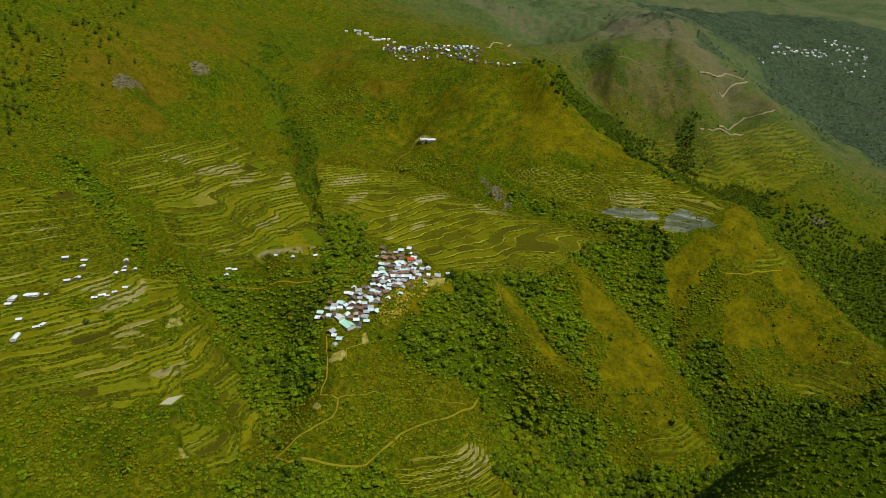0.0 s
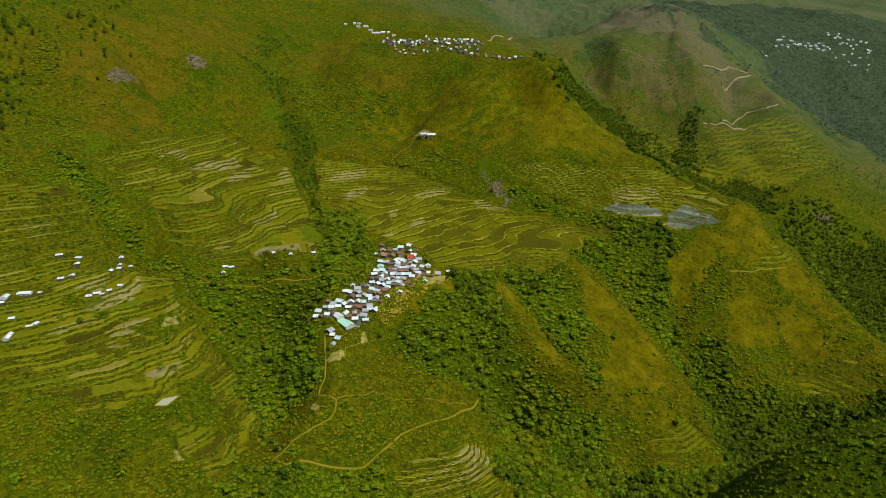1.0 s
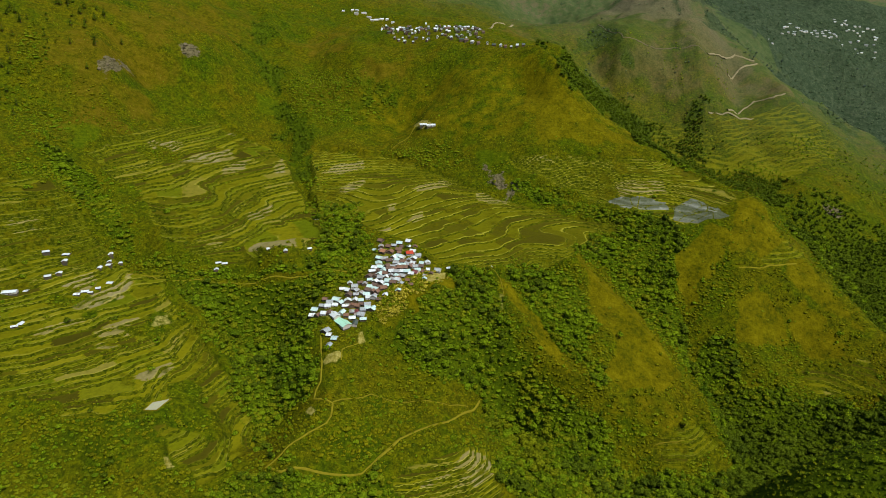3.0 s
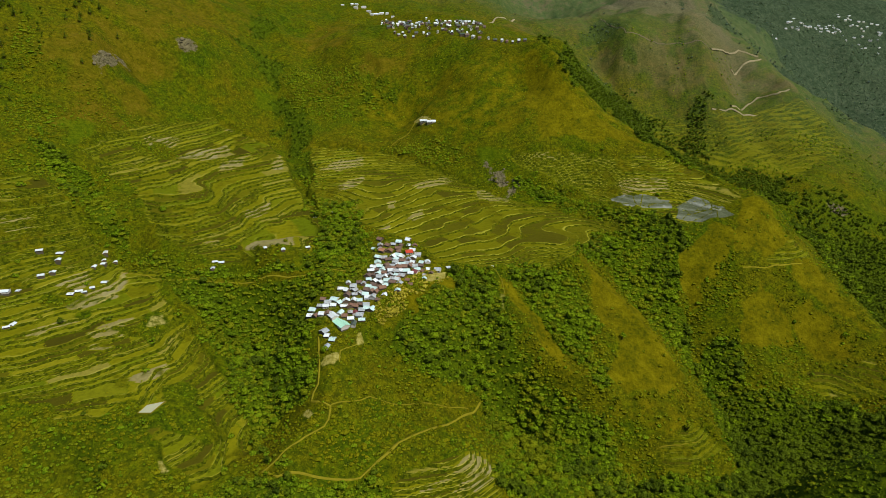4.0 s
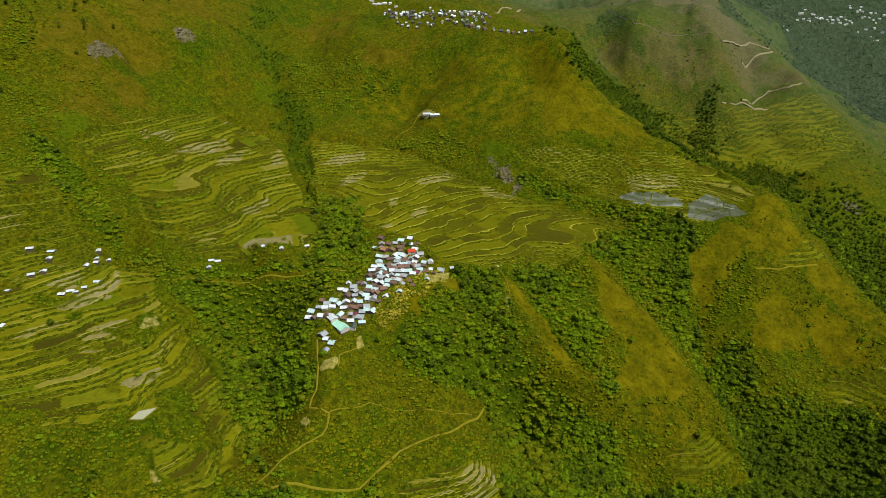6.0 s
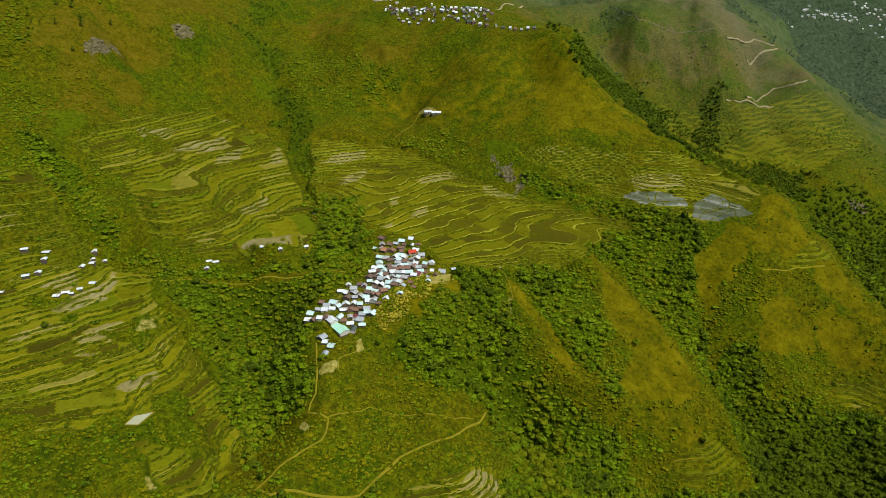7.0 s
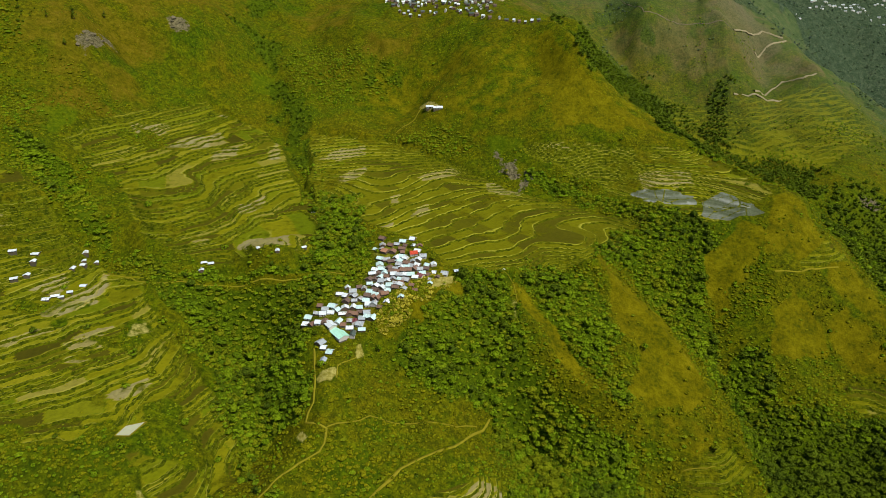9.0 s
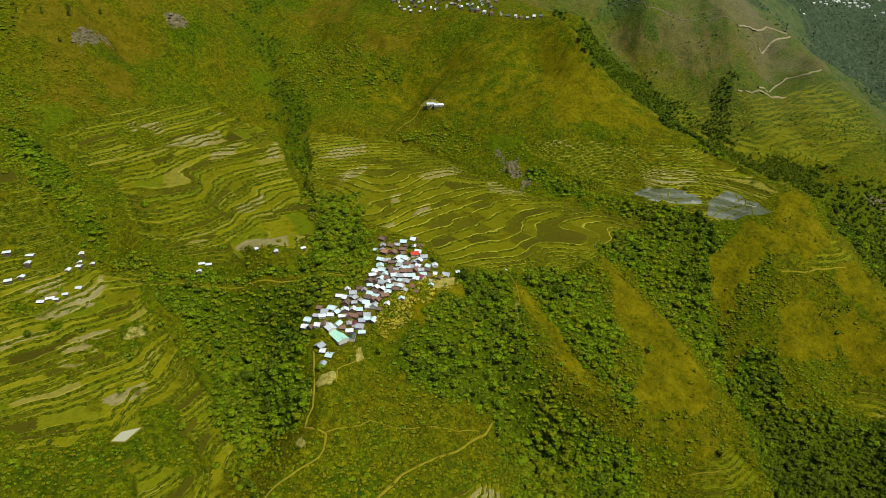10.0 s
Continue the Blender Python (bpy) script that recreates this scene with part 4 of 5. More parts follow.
# woods of the gullies near the village
x, y, rng = jittered(-460, 470, 185, 760, 3.9, 1)
cover = survey(x, y)
near = (x > 60) & (y < 395)
# tone drops eastward and on the near ridge: shade put into leaf colour
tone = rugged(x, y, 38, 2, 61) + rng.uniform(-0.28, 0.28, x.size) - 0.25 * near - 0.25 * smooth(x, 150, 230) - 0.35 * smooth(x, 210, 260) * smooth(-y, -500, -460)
glade = rugged(x, y, 24, 2, 62) > -0.45
inside = (cover["wood"] > rng.uniform(0.15, 0.95, x.size)) & (glade | near) & ((y > 225) | (x > 110))
size = 0.28 + 1.05 * rng.random(x.size) ** 3 + 0.5 * rugged(x, y, 34, 3, 63)
size = np.clip(size * (0.55 + 0.5 * cover["wood"]), 0.32, 1.6) * np.where(near, 0.42, 1.0)
for label, leaf, keep in (("dense green broadleaf wood filling the gullies", 0, (tone > -0.22) & (tone < 0.20)), ("olive-green broadleaf wood on the gully sides", 1, tone >= 0.20), ("dark green gully trees, the eastern ones dark-leaved in place of shade", 2, tone <= -0.22)):
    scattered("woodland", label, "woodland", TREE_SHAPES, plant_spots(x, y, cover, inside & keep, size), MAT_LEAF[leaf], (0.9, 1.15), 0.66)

# undergrowth that closes the woods
x, y, rng = jittered(-460, 470, 225, 760, 3.4, 6)
cover = survey(x, y)
inside = cover["wood"] > rng.uniform(0.2, 0.8, x.size)
tone = rugged(x, y, 26, 2, 66) + rng.uniform(-0.4, 0.4, x.size)
# eastern undergrowth gets the dark leaves in place of shade
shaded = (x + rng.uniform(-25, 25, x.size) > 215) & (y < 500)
inside &= ~((x > 60) & (y < 345))
size = 1.0 + 1.3 * rng.random(x.size) ** 2
for label, leaf, keep in (("bright green undergrowth between the gully trees", 0, (tone > 0) & ~shaded), ("olive undergrowth between the gully trees", 1, (tone <= 0) & ~shaded), ("eastern gully undergrowth with shade put into its dark leaves", 2, shaded)):
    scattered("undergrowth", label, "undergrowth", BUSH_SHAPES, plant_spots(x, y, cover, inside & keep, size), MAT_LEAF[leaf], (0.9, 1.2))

# low thicket on the near ridge
x, y, rng = jittered(100, 400, 185, 350, 2.3, 18)
cover = survey(x, y)
inside = (cover["wood"] > 0.4) & (rng.random(x.size) < 0.85)
tone = rugged(x, y, 18, 2, 64) + rng.uniform(-0.3, 0.3, x.size)
size = 0.35 + 0.55 * rng.random(x.size) ** 2
for label, leaf, keep in (("dark thicket on the near ridge", 2, tone <= 0), ("olive thicket on the near ridge", 1, tone > 0)):
    scattered("thicket", label, "thicket", BUSH_SHAPES, plant_spots(x, y, cover, inside & keep, size), MAT_LEAF[leaf], (0.9, 1.3))

# woods farther off
x, y, rng = jittered(-480, 640, 540, 1150, 4.4, 14)
cover = survey(x, y)
inside = (cover["wood"] > rng.uniform(0.2, 0.9, x.size)) & ((x > 425) | (y > 760))
scattered("woodland", "green trees in the gullies of the upper slope", "woodland", FAR_SHAPES, plant_spots(x, y, cover, inside, 0.32 + 0.45 * rng.random(x.size) ** 2 + 0.35 * (x > 140)), MAT_LEAF[2], (0.8, 1.2))
x, y, rng = jittered(-700, 1400, 540, 1960, 8.5, 2)
cover = survey(x, y)
inside = (cover["wood"] > rng.uniform(0.3, 0.8, x.size)) & (rng.random(x.size) < np.where(cover["far"] > 0.5, np.clip(0.55 + 1.6 * rugged(x, y, 100, 3, 69), 0.12, 1), 1.0)) & ((x > 640) | (y > 1150))
thicket = (cover["far"] > 0.85) & (x > 550) & (rugged(x, y, 130, 3, 67) > 0.02) & (rng.random(x.size) < 0.55)
scatter_far = thicket | (y > 760) & (rng.random(x.size) < 0.02 + 0.04 * cover["far"]) & (rugged(x, y, 60, 2, 65) > 0.1) & (cover["terrace"] < 0.3)
size = np.where(inside, 0.34 + 0.5 * rng.random(x.size) ** 2, 0.35 + 0.4 * rng.random(x.size))
# valley-side trees whose shade is put into the leaf colour
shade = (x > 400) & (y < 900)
# distant trees that take the haze-tinted leaves
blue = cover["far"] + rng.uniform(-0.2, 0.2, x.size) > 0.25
scattered("woodland", "green woods on the upper mountain slopes", "woodland", FAR_SHAPES, plant_spots(x, y, cover, (inside | scatter_far) & ~blue & ~shade, size), MAT_LEAF[0], (0.8, 1.2))
scattered("woodland", "valley-side woods, dark green leaf colour standing in for shade", "woodland", FAR_SHAPES, plant_spots(x, y, cover, inside & ~blue & shade, size), MAT_LEAF[2], (0.8, 1.2))
scattered("woodland", "distant mountain woods, leaf colour tinted blue-green for haze", "woodland", FAR_SHAPES, plant_spots(x, y, cover, (inside | scatter_far) & blue, size), MAT_LEAF[3], (0.8, 1.3), 0.65)

# hedges and thickets between the fields of the far valley
x, y, rng = jittered(290, 720, 790, 1230, 5.5, 17)
cover = survey(x, y)
keep = (cover["wood"] < 0.5) & (rng.random(x.size) < np.clip(-0.02 + 0.9 * rugged(x, y, 50, 3, 70) + 0.25 * smooth(-y, -1130, -1000), 0.02, 0.8))
scattered("woodland", "green thickets between the far valley fields", "woodland", FAR_SHAPES, plant_spots(x, y, cover, keep, 0.25 + 0.35 * rng.random(x.size)), MAT_LEAF[0], (0.8, 1.2))

# trees and thickets of the west top
x, y, rng = jittered(-720, -440, 600, 1150, 7.0, 16)
cover = survey(x, y)
keep = rng.random(x.size) < np.clip(0.16 + 0.8 * rugged(x, y, 55, 3, 68), 0.02, 0.7)
scattered("woodland", "dark thickets on the western hilltop", "woodland", FAR_SHAPES, plant_spots(x, y, cover, keep, 0.3 + 0.4 * rng.random(x.size)), MAT_LEAF[2], (0.8, 1.2))

# bracken and bushes of the open slopes
x, y, rng = jittered(-480, 480, 300, 1000, 2.4, 3)
cover = survey(x, y)
patch = rugged(x, y, 30, 3, 71) + 0.5 * rugged(x, y, 9, 2, 72)
chance = np.clip(0.46 + 1.1 * patch + 0.8 * cover["wood"] + 0.4 * cover["scrub"], 0.03, 0.95) * (1 - 0.985 * cover["dry"]) * (1 - 0.9 * cover["fresh"]) * 0.85
chance = np.where(y > 760, np.clip(0.40 + 0.9 * patch + 0.5 * cover["wood"] + 0.45 * cover["scrub"] + 0.12 * (x < -260), 0.03, 0.85) * (1 - 0.45 * cover["dry"]) * (1 - 0.7 * cover["brown"]) * (1 - 0.9 * cover["fresh"]) * 0.7, chance)
bank = cover["level"] - np.floor(cover["level"]) > 0.66
chance = np.where(cover["terrace"] > 0.4, np.clip(patch * 0.8 - 0.16, 0, 0.5) + np.where(bank, np.clip(0.06 + 0.9 * patch, 0, 0.6), 0), chance)
flat = (edge_distance(x, y, TERRACES["fan"][0]) < 2) | (edge_distance(x, y, TERRACES["shelf"][0]) < 2)
chance = np.where(flat & (cover["terrace"] > 0.4), 0.004, chance)
open_land = (rng.random(x.size) < chance) & (cover["wood"] < 0.8) & (cover["bare"] < 0.15) & (cover["wet"] < 0.2) & (cover["rock"] < 0.4)
size = np.clip(0.45 + 0.8 * rng.random(x.size) ** 2 + 0.4 * cover["wood"] + 0.3 * cover["scrub"], 0.4, 1.7) * np.where(cover["terrace"] > 0.4, 0.55, 1.0)
green = rng.random(x.size) + 0.9 * rugged(x, y, 48, 2, 73) + 0.5 * cover["wood"] + np.where(y > 760, 0.9 * cover["scrub"] - 0.1 - 0.3 * cover["brown"], 0) > 0.5
deep = rng.random(x.size) < 0.30
size = np.where(y > 760, size * (0.62 + 0.6 * cover["scrub"]), size)
scattered("scrub", "olive-green bushes and bracken on the open slopes", "scrub", BUSH_SHAPES, plant_spots(x, y, cover, open_land & green & ~deep, size), MAT_LEAF[1], (0.8, 1.3))
scattered("scrub", "fresh green bushes on the open slopes", "scrub", BUSH_SHAPES, plant_spots(x, y, cover, open_land & green & deep, size), MAT_LEAF[0], (0.8, 1.4))
scattered("scrub", "yellowing bushes and coarse grass on the open slopes", "scrub", BUSH_SHAPES, plant_spots(x, y, cover, open_land & ~green, size), MAT_LEAF[4], (0.8, 1.3))


def boulder_shape(seed):
    return trunk_corners(0.01, 0.01, []), leaf_mass(np.random.default_rng(seed), (0, 0, 0.2), 1.0, 0.9, 6, 3)


x, y, rng = jittered(-420, 620, 680, 960, 2.6, 4)
cover = survey(x, y)
spots = plant_spots(x, y, cover, (cover["rock"] > 0.45) & (rng.random(x.size) < 0.45), 0.6 + 1.6 * rng.random(x.size) ** 2)
scattered("boulders", "grey weathered boulders and broken rock on the slope", "boulders", [boulder_shape(300 + k) for k in range(5)], spots, MAT_ROCK, (0.6, 1.3))


def tree(kind, seed, leaf, label, category):
    (tc, tf), (lc, lf) = tree_shape(seed, kind, {"pine": 60, "broad": 75, "bush": 40}[kind], {"pine": 0.75, "broad": 0.9, "bush": 0.45}[kind])
    ob = tagged(new("pine_tree" if kind == "pine" else "bush" if kind == "bush" else "tree"), label, category)
    for name, c, f, m in (("trunk", tc, tf, MAT_BARK), ("crown", lc, lf, leaf)):
        p = new(name, raw_mesh(name, c, f, np.zeros(len(f)), [m]))
        p.parent = ob
    return ob


def plant(first, spots, rng, lo, hi, group):
    """Copies of the given plants at spots on the ground."""
    tops = height([p[0] for p in spots], [p[1] for p in spots])
    for k, ((px, py), pz) in enumerate(zip(spots, tops)):
        ob = first[k % len(first)]
        s = rng.uniform(lo, hi)
        m = Matrix.LocRotScale((px, py, pz - 0.1), Euler((0, 0, rng.uniform(0, 6.28))), (s, s, s * rng.uniform(0.9, 1.15)))
        if k < len(first):
            ob.matrix_basis = m
            tagged(ob, group=group)
        else:
            copy_thing(ob, m)


rng = np.random.default_rng(5)
PINES = [(-541, 859), (-527, 838), (-499, 756), (-509, 793), (-496, 782), (-501, 820), (-489, 807), (-486, 816), (-479, 871), (-468, 876), (-475, 871), (-449, 839), (-449, 866), (-450, 878), (-440, 856), (-436, 844), (-437, 882), (-433, 866), (-427, 879), (-432, 799),
         (-413, 816), (-405, 803), (-401, 858), (-403, 771), (-475, 718), (-472, 731), (-468, 690), (-455, 689), (-454, 702), (-432, 671), (-438, 642), (-449, 737), (-489, 730), (-477, 754), (-460, 799), (-453, 970), (-451, 992), (-417, 1102)]
x, y, more = jittered(-590, -430, 640, 880, 17, 15)
keep = (edge_distance(x, y, [(-590, 700), (-490, 680), (-445, 645), (-430, 680), (-465, 740), (-500, 830), (-590, 870)]) < 0) & (more.random(x.size) < 0.75)
PINES += [(round(a), round(b)) for a, b in zip(x[keep], y[keep])]
plant([tree("pine", 200 + k, MAT_LEAF[2], "dark green pine standing alone on the grassy slope", "pine tree") for k in range(3)], PINES, rng, 0.8, 1.25, "pines on the west slope")
LONE = [(155, 517), (196, 455), (227, 591), (-82, 937), (184, 762), (58, 734), (-22, 363), (-20, 500), (-44, 497), (-14, 560), (-34, 576), (-62, 570), (-110, 520), (-116, 500), (-98, 480), (-70, 462), (-52, 474), (20, 545), (40, 553), (-5, 530)]
plant([tree("broad", 220 + k, MAT_LEAF[k % 3], "leafy green tree standing among grass and fields", "tree") for k in range(4)], LONE, rng, 0.55, 0.95, "lone trees")
x, y, _ = jittered(-430, 420, 340, 700, 29, 9)
cover = survey(x, y)
ok = (cover["dry"] < 0.3) & (edge_distance(x, y, TERRACES["fan"][0]) > 4) & (cover["wood"] < 0.3) & (cover["bare"] < 0.05) & (cover["wet"] < 0.1) & (rugged(x, y, 90, 2, 81) > -0.2)
plant([tree("bush", 240 + k, MAT_LEAF[k % 3], "round leafy bush growing at a field edge", "bush") for k in range(5)], list(zip(x[ok], y[ok]))[:240], rng, 0.9, 1.9, "field-edge bushes")


# ---- roads cut across the far slopes ----
def road(line, half, label, name="road", lift=1.0, wander=3.0, material=MAT_EARTH):
    """A strip of bare earth laid along the land, with a low bank on each side."""
    pts = []
    for (ax, ay), (bx, by) in zip(line, line[1:]):
        n = max(2, int(math.hypot(bx - ax, by - ay) / 4))
        pts += [(ax + (bx - ax) * k / n, ay + (by - ay) * k / n) for k in range(n)]
    pts = np.array(pts + [line[-1]], float)
    pts += np.stack([rugged(pts[:, 0], pts[:, 1], 30, 2, 91), rugged(pts[:, 0], pts[:, 1], 30, 2, 92)], -1) * wander
    d = np.gradient(pts, axis=0)
    d /= np.linalg.norm(d, axis=1, keepdims=True)
    side = np.stack([-d[:, 1], d[:, 0]], -1)
    half = half * (1 + 0.7 * rugged(pts[:, 0], pts[:, 1], 14, 2, 93))[:, None]
    rows = [pts + side * half * f for f in (-1.25, -1, 1, 1.25)]
    z = height(pts[:, 0], pts[:, 1]) + lift
    tops = [z - 1.2 - lift, z, z, z - 1.2 - lift]
    co = np.stack([np.c_[r, t] for r, t in zip(rows, tops)], 1).reshape(-1, 3)
    faces = np.array([(4 * k + j, 4 * k + j + 1, 4 * k + j + 5, 4 * k + j + 4) for k in range(len(pts) - 1) for j in range(3)])
    ob = new(name, raw_mesh(name, co, faces, np.zeros(len(faces)), [material]))
    return tagged(ob, label, name, kind="structure")


road([(50, 1119), (87, 1228), (136, 1344)], 1.4, "pale dirt road leading out of the upper village")
road([(300, 1330), (320, 1216), (411, 1214), (463, 1191)], 0.7, "dusty track contouring the far mountainside", "road", 0.6, 3.0, MAT_ROCK)
road([(466, 1196), (536, 1244), (569, 1235)], 2.0, "pale dirt road climbing the far ridge")
road([(572, 1229), (537, 1215), (506, 1197)], 1.6, "pale switchback road on the far ridge")
road([(583, 1127), (560, 1123), (537, 1141), (476, 1100)], 1.5, "winding pale dirt road on the far ridge")
road([(446, 1102), (481, 1095), (519, 1093)], 1.5, "pale dirt road above the far terraces")

for name in ("village_path", "brow_path", "foot_path", "west_track", "hill_path", "court_path", "knoll_path", "spur_path", "crest_path"):
    line = PATHS[name][0]
    road(line, {"foot_path": 0.85, "village_path": 0.6, "hill_path": 0.7, "spur_path": 0.5}.get(name, 0.32), "trodden pale footpath over the open hillside", "path", 0.3, 3.0, MAT_PATH)

# ---- houses ----
def house(roof, wall, label, w, d, h, group, pitch=0.46, windows=2, category="house"):
    """A gabled house: footing, walls, two roof sheets, a ridge cap, a door and windows; w along the ridge."""
    ob = tagged(new("house"), label, category, group)
    bm = box(bmesh.new(), -w / 2 - 0.05, w / 2 + 0.05, -d / 2 - 0.05, d / 2 + 0.05, -3.2, 0.12)
    part("footing", bm, MAT_STONE, ob, "rough stone footing")
    rise = d / 2 * pitch
    bm = bmesh.new()
    loops = []
    for x in (-w / 2, w / 2):
        loops.append([bm.verts.new(p) for p in ((x, -d / 2, 0.12), (x, d / 2, 0.12), (x, d / 2, h), (x, 0, h + rise), (x, -d / 2, h))])
    bm.faces.new(loops[0][::-1])
    bm.faces.new(loops[1])
    for k in range(5):
        bm.faces.new((loops[0][k], loops[0][(k + 1) % 5], loops[1][(k + 1) % 5], loops[1][k]))
    part("wall", bm, wall, ob)
    o, over = 0.35, 0.5
    drop = over * pitch
    sheet = None
    for side in (-1, 1):
        bm = slab(bmesh.new(), [(-w / 2 - o, 0, h + rise + 0.10), (w / 2 + o, 0, h + rise + 0.10), (w / 2 + o, side * (d / 2 + over), h - drop + 0.10), (-w / 2 - o, side * (d / 2 + over), h - drop + 0.10)], 0.08)
        bmesh.ops.recalc_face_normals(bm, faces=bm.faces)
        sheet = part("roof_sheet", bm, roof, ob)
    part("ridge_cap", box(bmesh.new(), -w / 2 - o, w / 2 + o, -0.16, 0.16, h + rise + 0.05, h + rise + 0.16, 0.03), roof, sheet)
    part("door", box(bmesh.new(), -0.45, 0.45, -d / 2 - 0.05, -d / 2 + 0.02, 0.12, min(2.0, h - 0.15)), MAT_PLANK if wall is not MAT_PLANK else MAT_DARK, ob)
    first = None
    for k in range(windows):
        x = -w / 2 + w * (k + 0.5) / windows + (0.75 if abs(-w / 2 + w * (k + 0.5) / windows) < 0.6 else 0)
        if first is None:
            first = part("window", box(bmesh.new(), -0.4, 0.4, -0.05, 0.03, -0.32, 0.32, 0.02), MAT_DARK, ob)
            first.matrix_basis = pose(x, -d / 2, h * 0.6)
        else:
            share("window", first, ob, pose(x, -d / 2, h * 0.6))
    return ob


def settle(first, spots, rng, group, turn=(-34, 14), grow=(0.78, 1.06)):
    """Sets the first houses and their copies down on the land."""
    tops = height([p[0] for p in spots], [p[1] for p in spots])
    for k, ((px, py), pz) in enumerate(zip(spots, tops)):
        a = radians(rng.uniform(*turn) + (90 if rng.random() < 0.3 else 0))
        m = Matrix.LocRotScale((px, py, pz - 0.6), Euler((0, 0, a)), (rng.uniform(*grow), rng.uniform(*grow), rng.uniform(0.85, 1.1)))
        if k < len(first):
            first[k].matrix_basis = m
        else:
            copy_thing(first[k % len(first)], m)


rng = np.random.default_rng(8)
WHITE_UPPER = [(-33, 591), (-41, 585), (-58, 579), (-28, 571), (-40, 563), (-23, 563), (-45, 561), (-58, 560), (-53, 559), (-27, 558), (-43, 557), (-31, 556), (-14, 554), (-58, 553), (-42, 553), (-27, 552), (-19, 552), (-32, 551), (-40, 549), (-56, 548), (-45, 548), (-61, 547), (-53, 543), (-5, 543), (-63, 542),
               (-23, 542), (-41, 540), (-36, 540), (-32, 540), (-46, 536), (-28, 536), (-40, 535), (-55, 534), (-50, 534), (-64, 532), (-43, 530), (-59, 529), (-48, 529)]
WHITE_LOWER = [(-68, 527), (-39, 526), (-63, 524), (-76, 523), (-86, 520), (-58, 520), (-75, 519), (-81, 518), (-65, 515), (-74, 514), (-63, 510), (-90, 509), (-58, 509), (-74, 507), (-69, 507), (-95, 506), (-80, 506), (-86, 504), (-101, 503), (-90, 502), (-107, 502), (-63, 501), (-81, 500),
               (-62, 497), (-66, 496), (-108, 495), (-58, 495), (-75, 494), (-98, 492), (-83, 492), (-67, 491), (-74, 487), (-65, 486), (-93, 472), (-90, 468), (-85, 464)]
DULL = [(-59, 589), (-46, 581), (-51, 580), (-41, 574), (-37, 560), (-49, 557), (-36, 555), (-36, 550), (-50, 549), (-20, 548), (-25, 547), (-48, 545), (-58, 542), (-46, 541), (-19, 541), (-51, 539), (-56, 538), (-60, 537), (-65, 536), (-35, 533), (-39, 530), (-72, 529), (-54, 527), (-59, 525), (-43, 524),
         (-49, 523), (-54, 522), (-64, 519), (-70, 516), (-80, 513), (-68, 503), (-96, 501), (-103, 492), (-93, 492)]
RUSTY = [(-49, 570), (-29, 547), (-38, 545), (-34, 545), (-43, 544), (-51, 518), (-60, 516), (-56, 515), (-76, 500), (-72, 500), (-79, 489)]
VILLAGE = "houses of the village"
OUTLINE = [(-65, 576), (-45, 584), (-27, 587), (-18, 549), (-9, 540), (-19, 524), (-44, 510), (-55, 500), (-59, 490), (-64, 477), (-80, 481), (-90, 489), (-109, 491), (-109, 505), (-88, 521), (-66, 536), (-61, 553)]
x, y, _ = jittered(-120, 10, 440, 600, 6.0, 78)
keep = edge_distance(x, y, OUTLINE) < 1.0
FILL = []
for spot in zip(x[keep], y[keep]):
    if all(math.hypot(spot[0] - a, spot[1] - b) > 4.9 for a, b in WHITE_UPPER + WHITE_LOWER + DULL + RUSTY + FILL + [(-31, 566), (-55, 570), (-71, 481), (-81, 481), (-84, 476), (-77, 485), (-88.5, 488.5)]):
        FILL.append(spot)
roofs = MAT_ROOF
PALE_ROOFS = WHITE_UPPER + WHITE_LOWER + DULL[1::3]
DULL = DULL[0::3] + DULL[2::3]
for tint, look_of, spots in (("white", "pale silvery", PALE_ROOFS[0::3]), ("mint", "pale mint-green", PALE_ROOFS[1::3]), ("grey", "weathered grey", PALE_ROOFS[2::3])):
    settle([house(roofs[tint], (MAT_PLANK, MAT_BLOCK)[k % 2], "small village house with a " + look_of + " tin gable roof", 5.2 + 0.6 * (k % 3), 5.6 + 0.5 * (k % 2), 1.9, VILLAGE) for k in range(3)], spots, rng, VILLAGE)
settle([house(roofs["brown"], MAT_PLANK, "small plank house with a dull brown tin roof", 5.2 + 0.5 * k, 5.8, 1.9, VILLAGE) for k in range(3)], DULL, rng, VILLAGE)
settle([house(roofs[tint], MAT_PLANK, "low " + look_of + " tin-roofed shack squeezed between houses", 4.6, 4.8, 1.5, VILLAGE) for tint, look_of in (("brown", "brown"), ("white", "pale"), ("rust", "rusty"), ("mint", "mint"), ("grey", "grey"))], FILL, rng, VILLAGE, (-34, 14), (0.75, 1.0))
settle([house(roofs["rust"], MAT_PLANK, "small plank house under a rusted tin roof", 5.4, 5.8 + 0.3 * k, 1.9, VILLAGE) for k in range(2)], RUSTY, rng, VILLAGE)
settle([house(roofs["maroon"], MAT_BLOCK, "house with a dark maroon tin roof", 5.6, 6.0, 2.0, VILLAGE)], [(-24, 538), (-71, 493)], rng, VILLAGE)
settle([house(roofs["red"], MAT_BLOCK, "house with a bright red tin roof", 7.0, 6.8, 2.2, VILLAGE)], [(-31, 566)], rng, VILLAGE)
settle([house(roofs["orange"], MAT_PLANK, "house with a faded orange-brown roof", 5.2, 6.2, 2.6, VILLAGE)], [(-55, 570)], rng, VILLAGE)
settle([house(roofs["dark"], MAT_BLOCK, "low house with a dark green tin roof", 6.5, 4.6, 2.6, VILLAGE)], [(-71, 481)], rng, VILLAGE)
settle([house(roofs["blue"], MAT_BLOCK, "house with a blue-grey tin roof below the village", 5.6, 4.4, 2.7, VILLAGE)], [(-88, 455)], rng, VILLAGE)
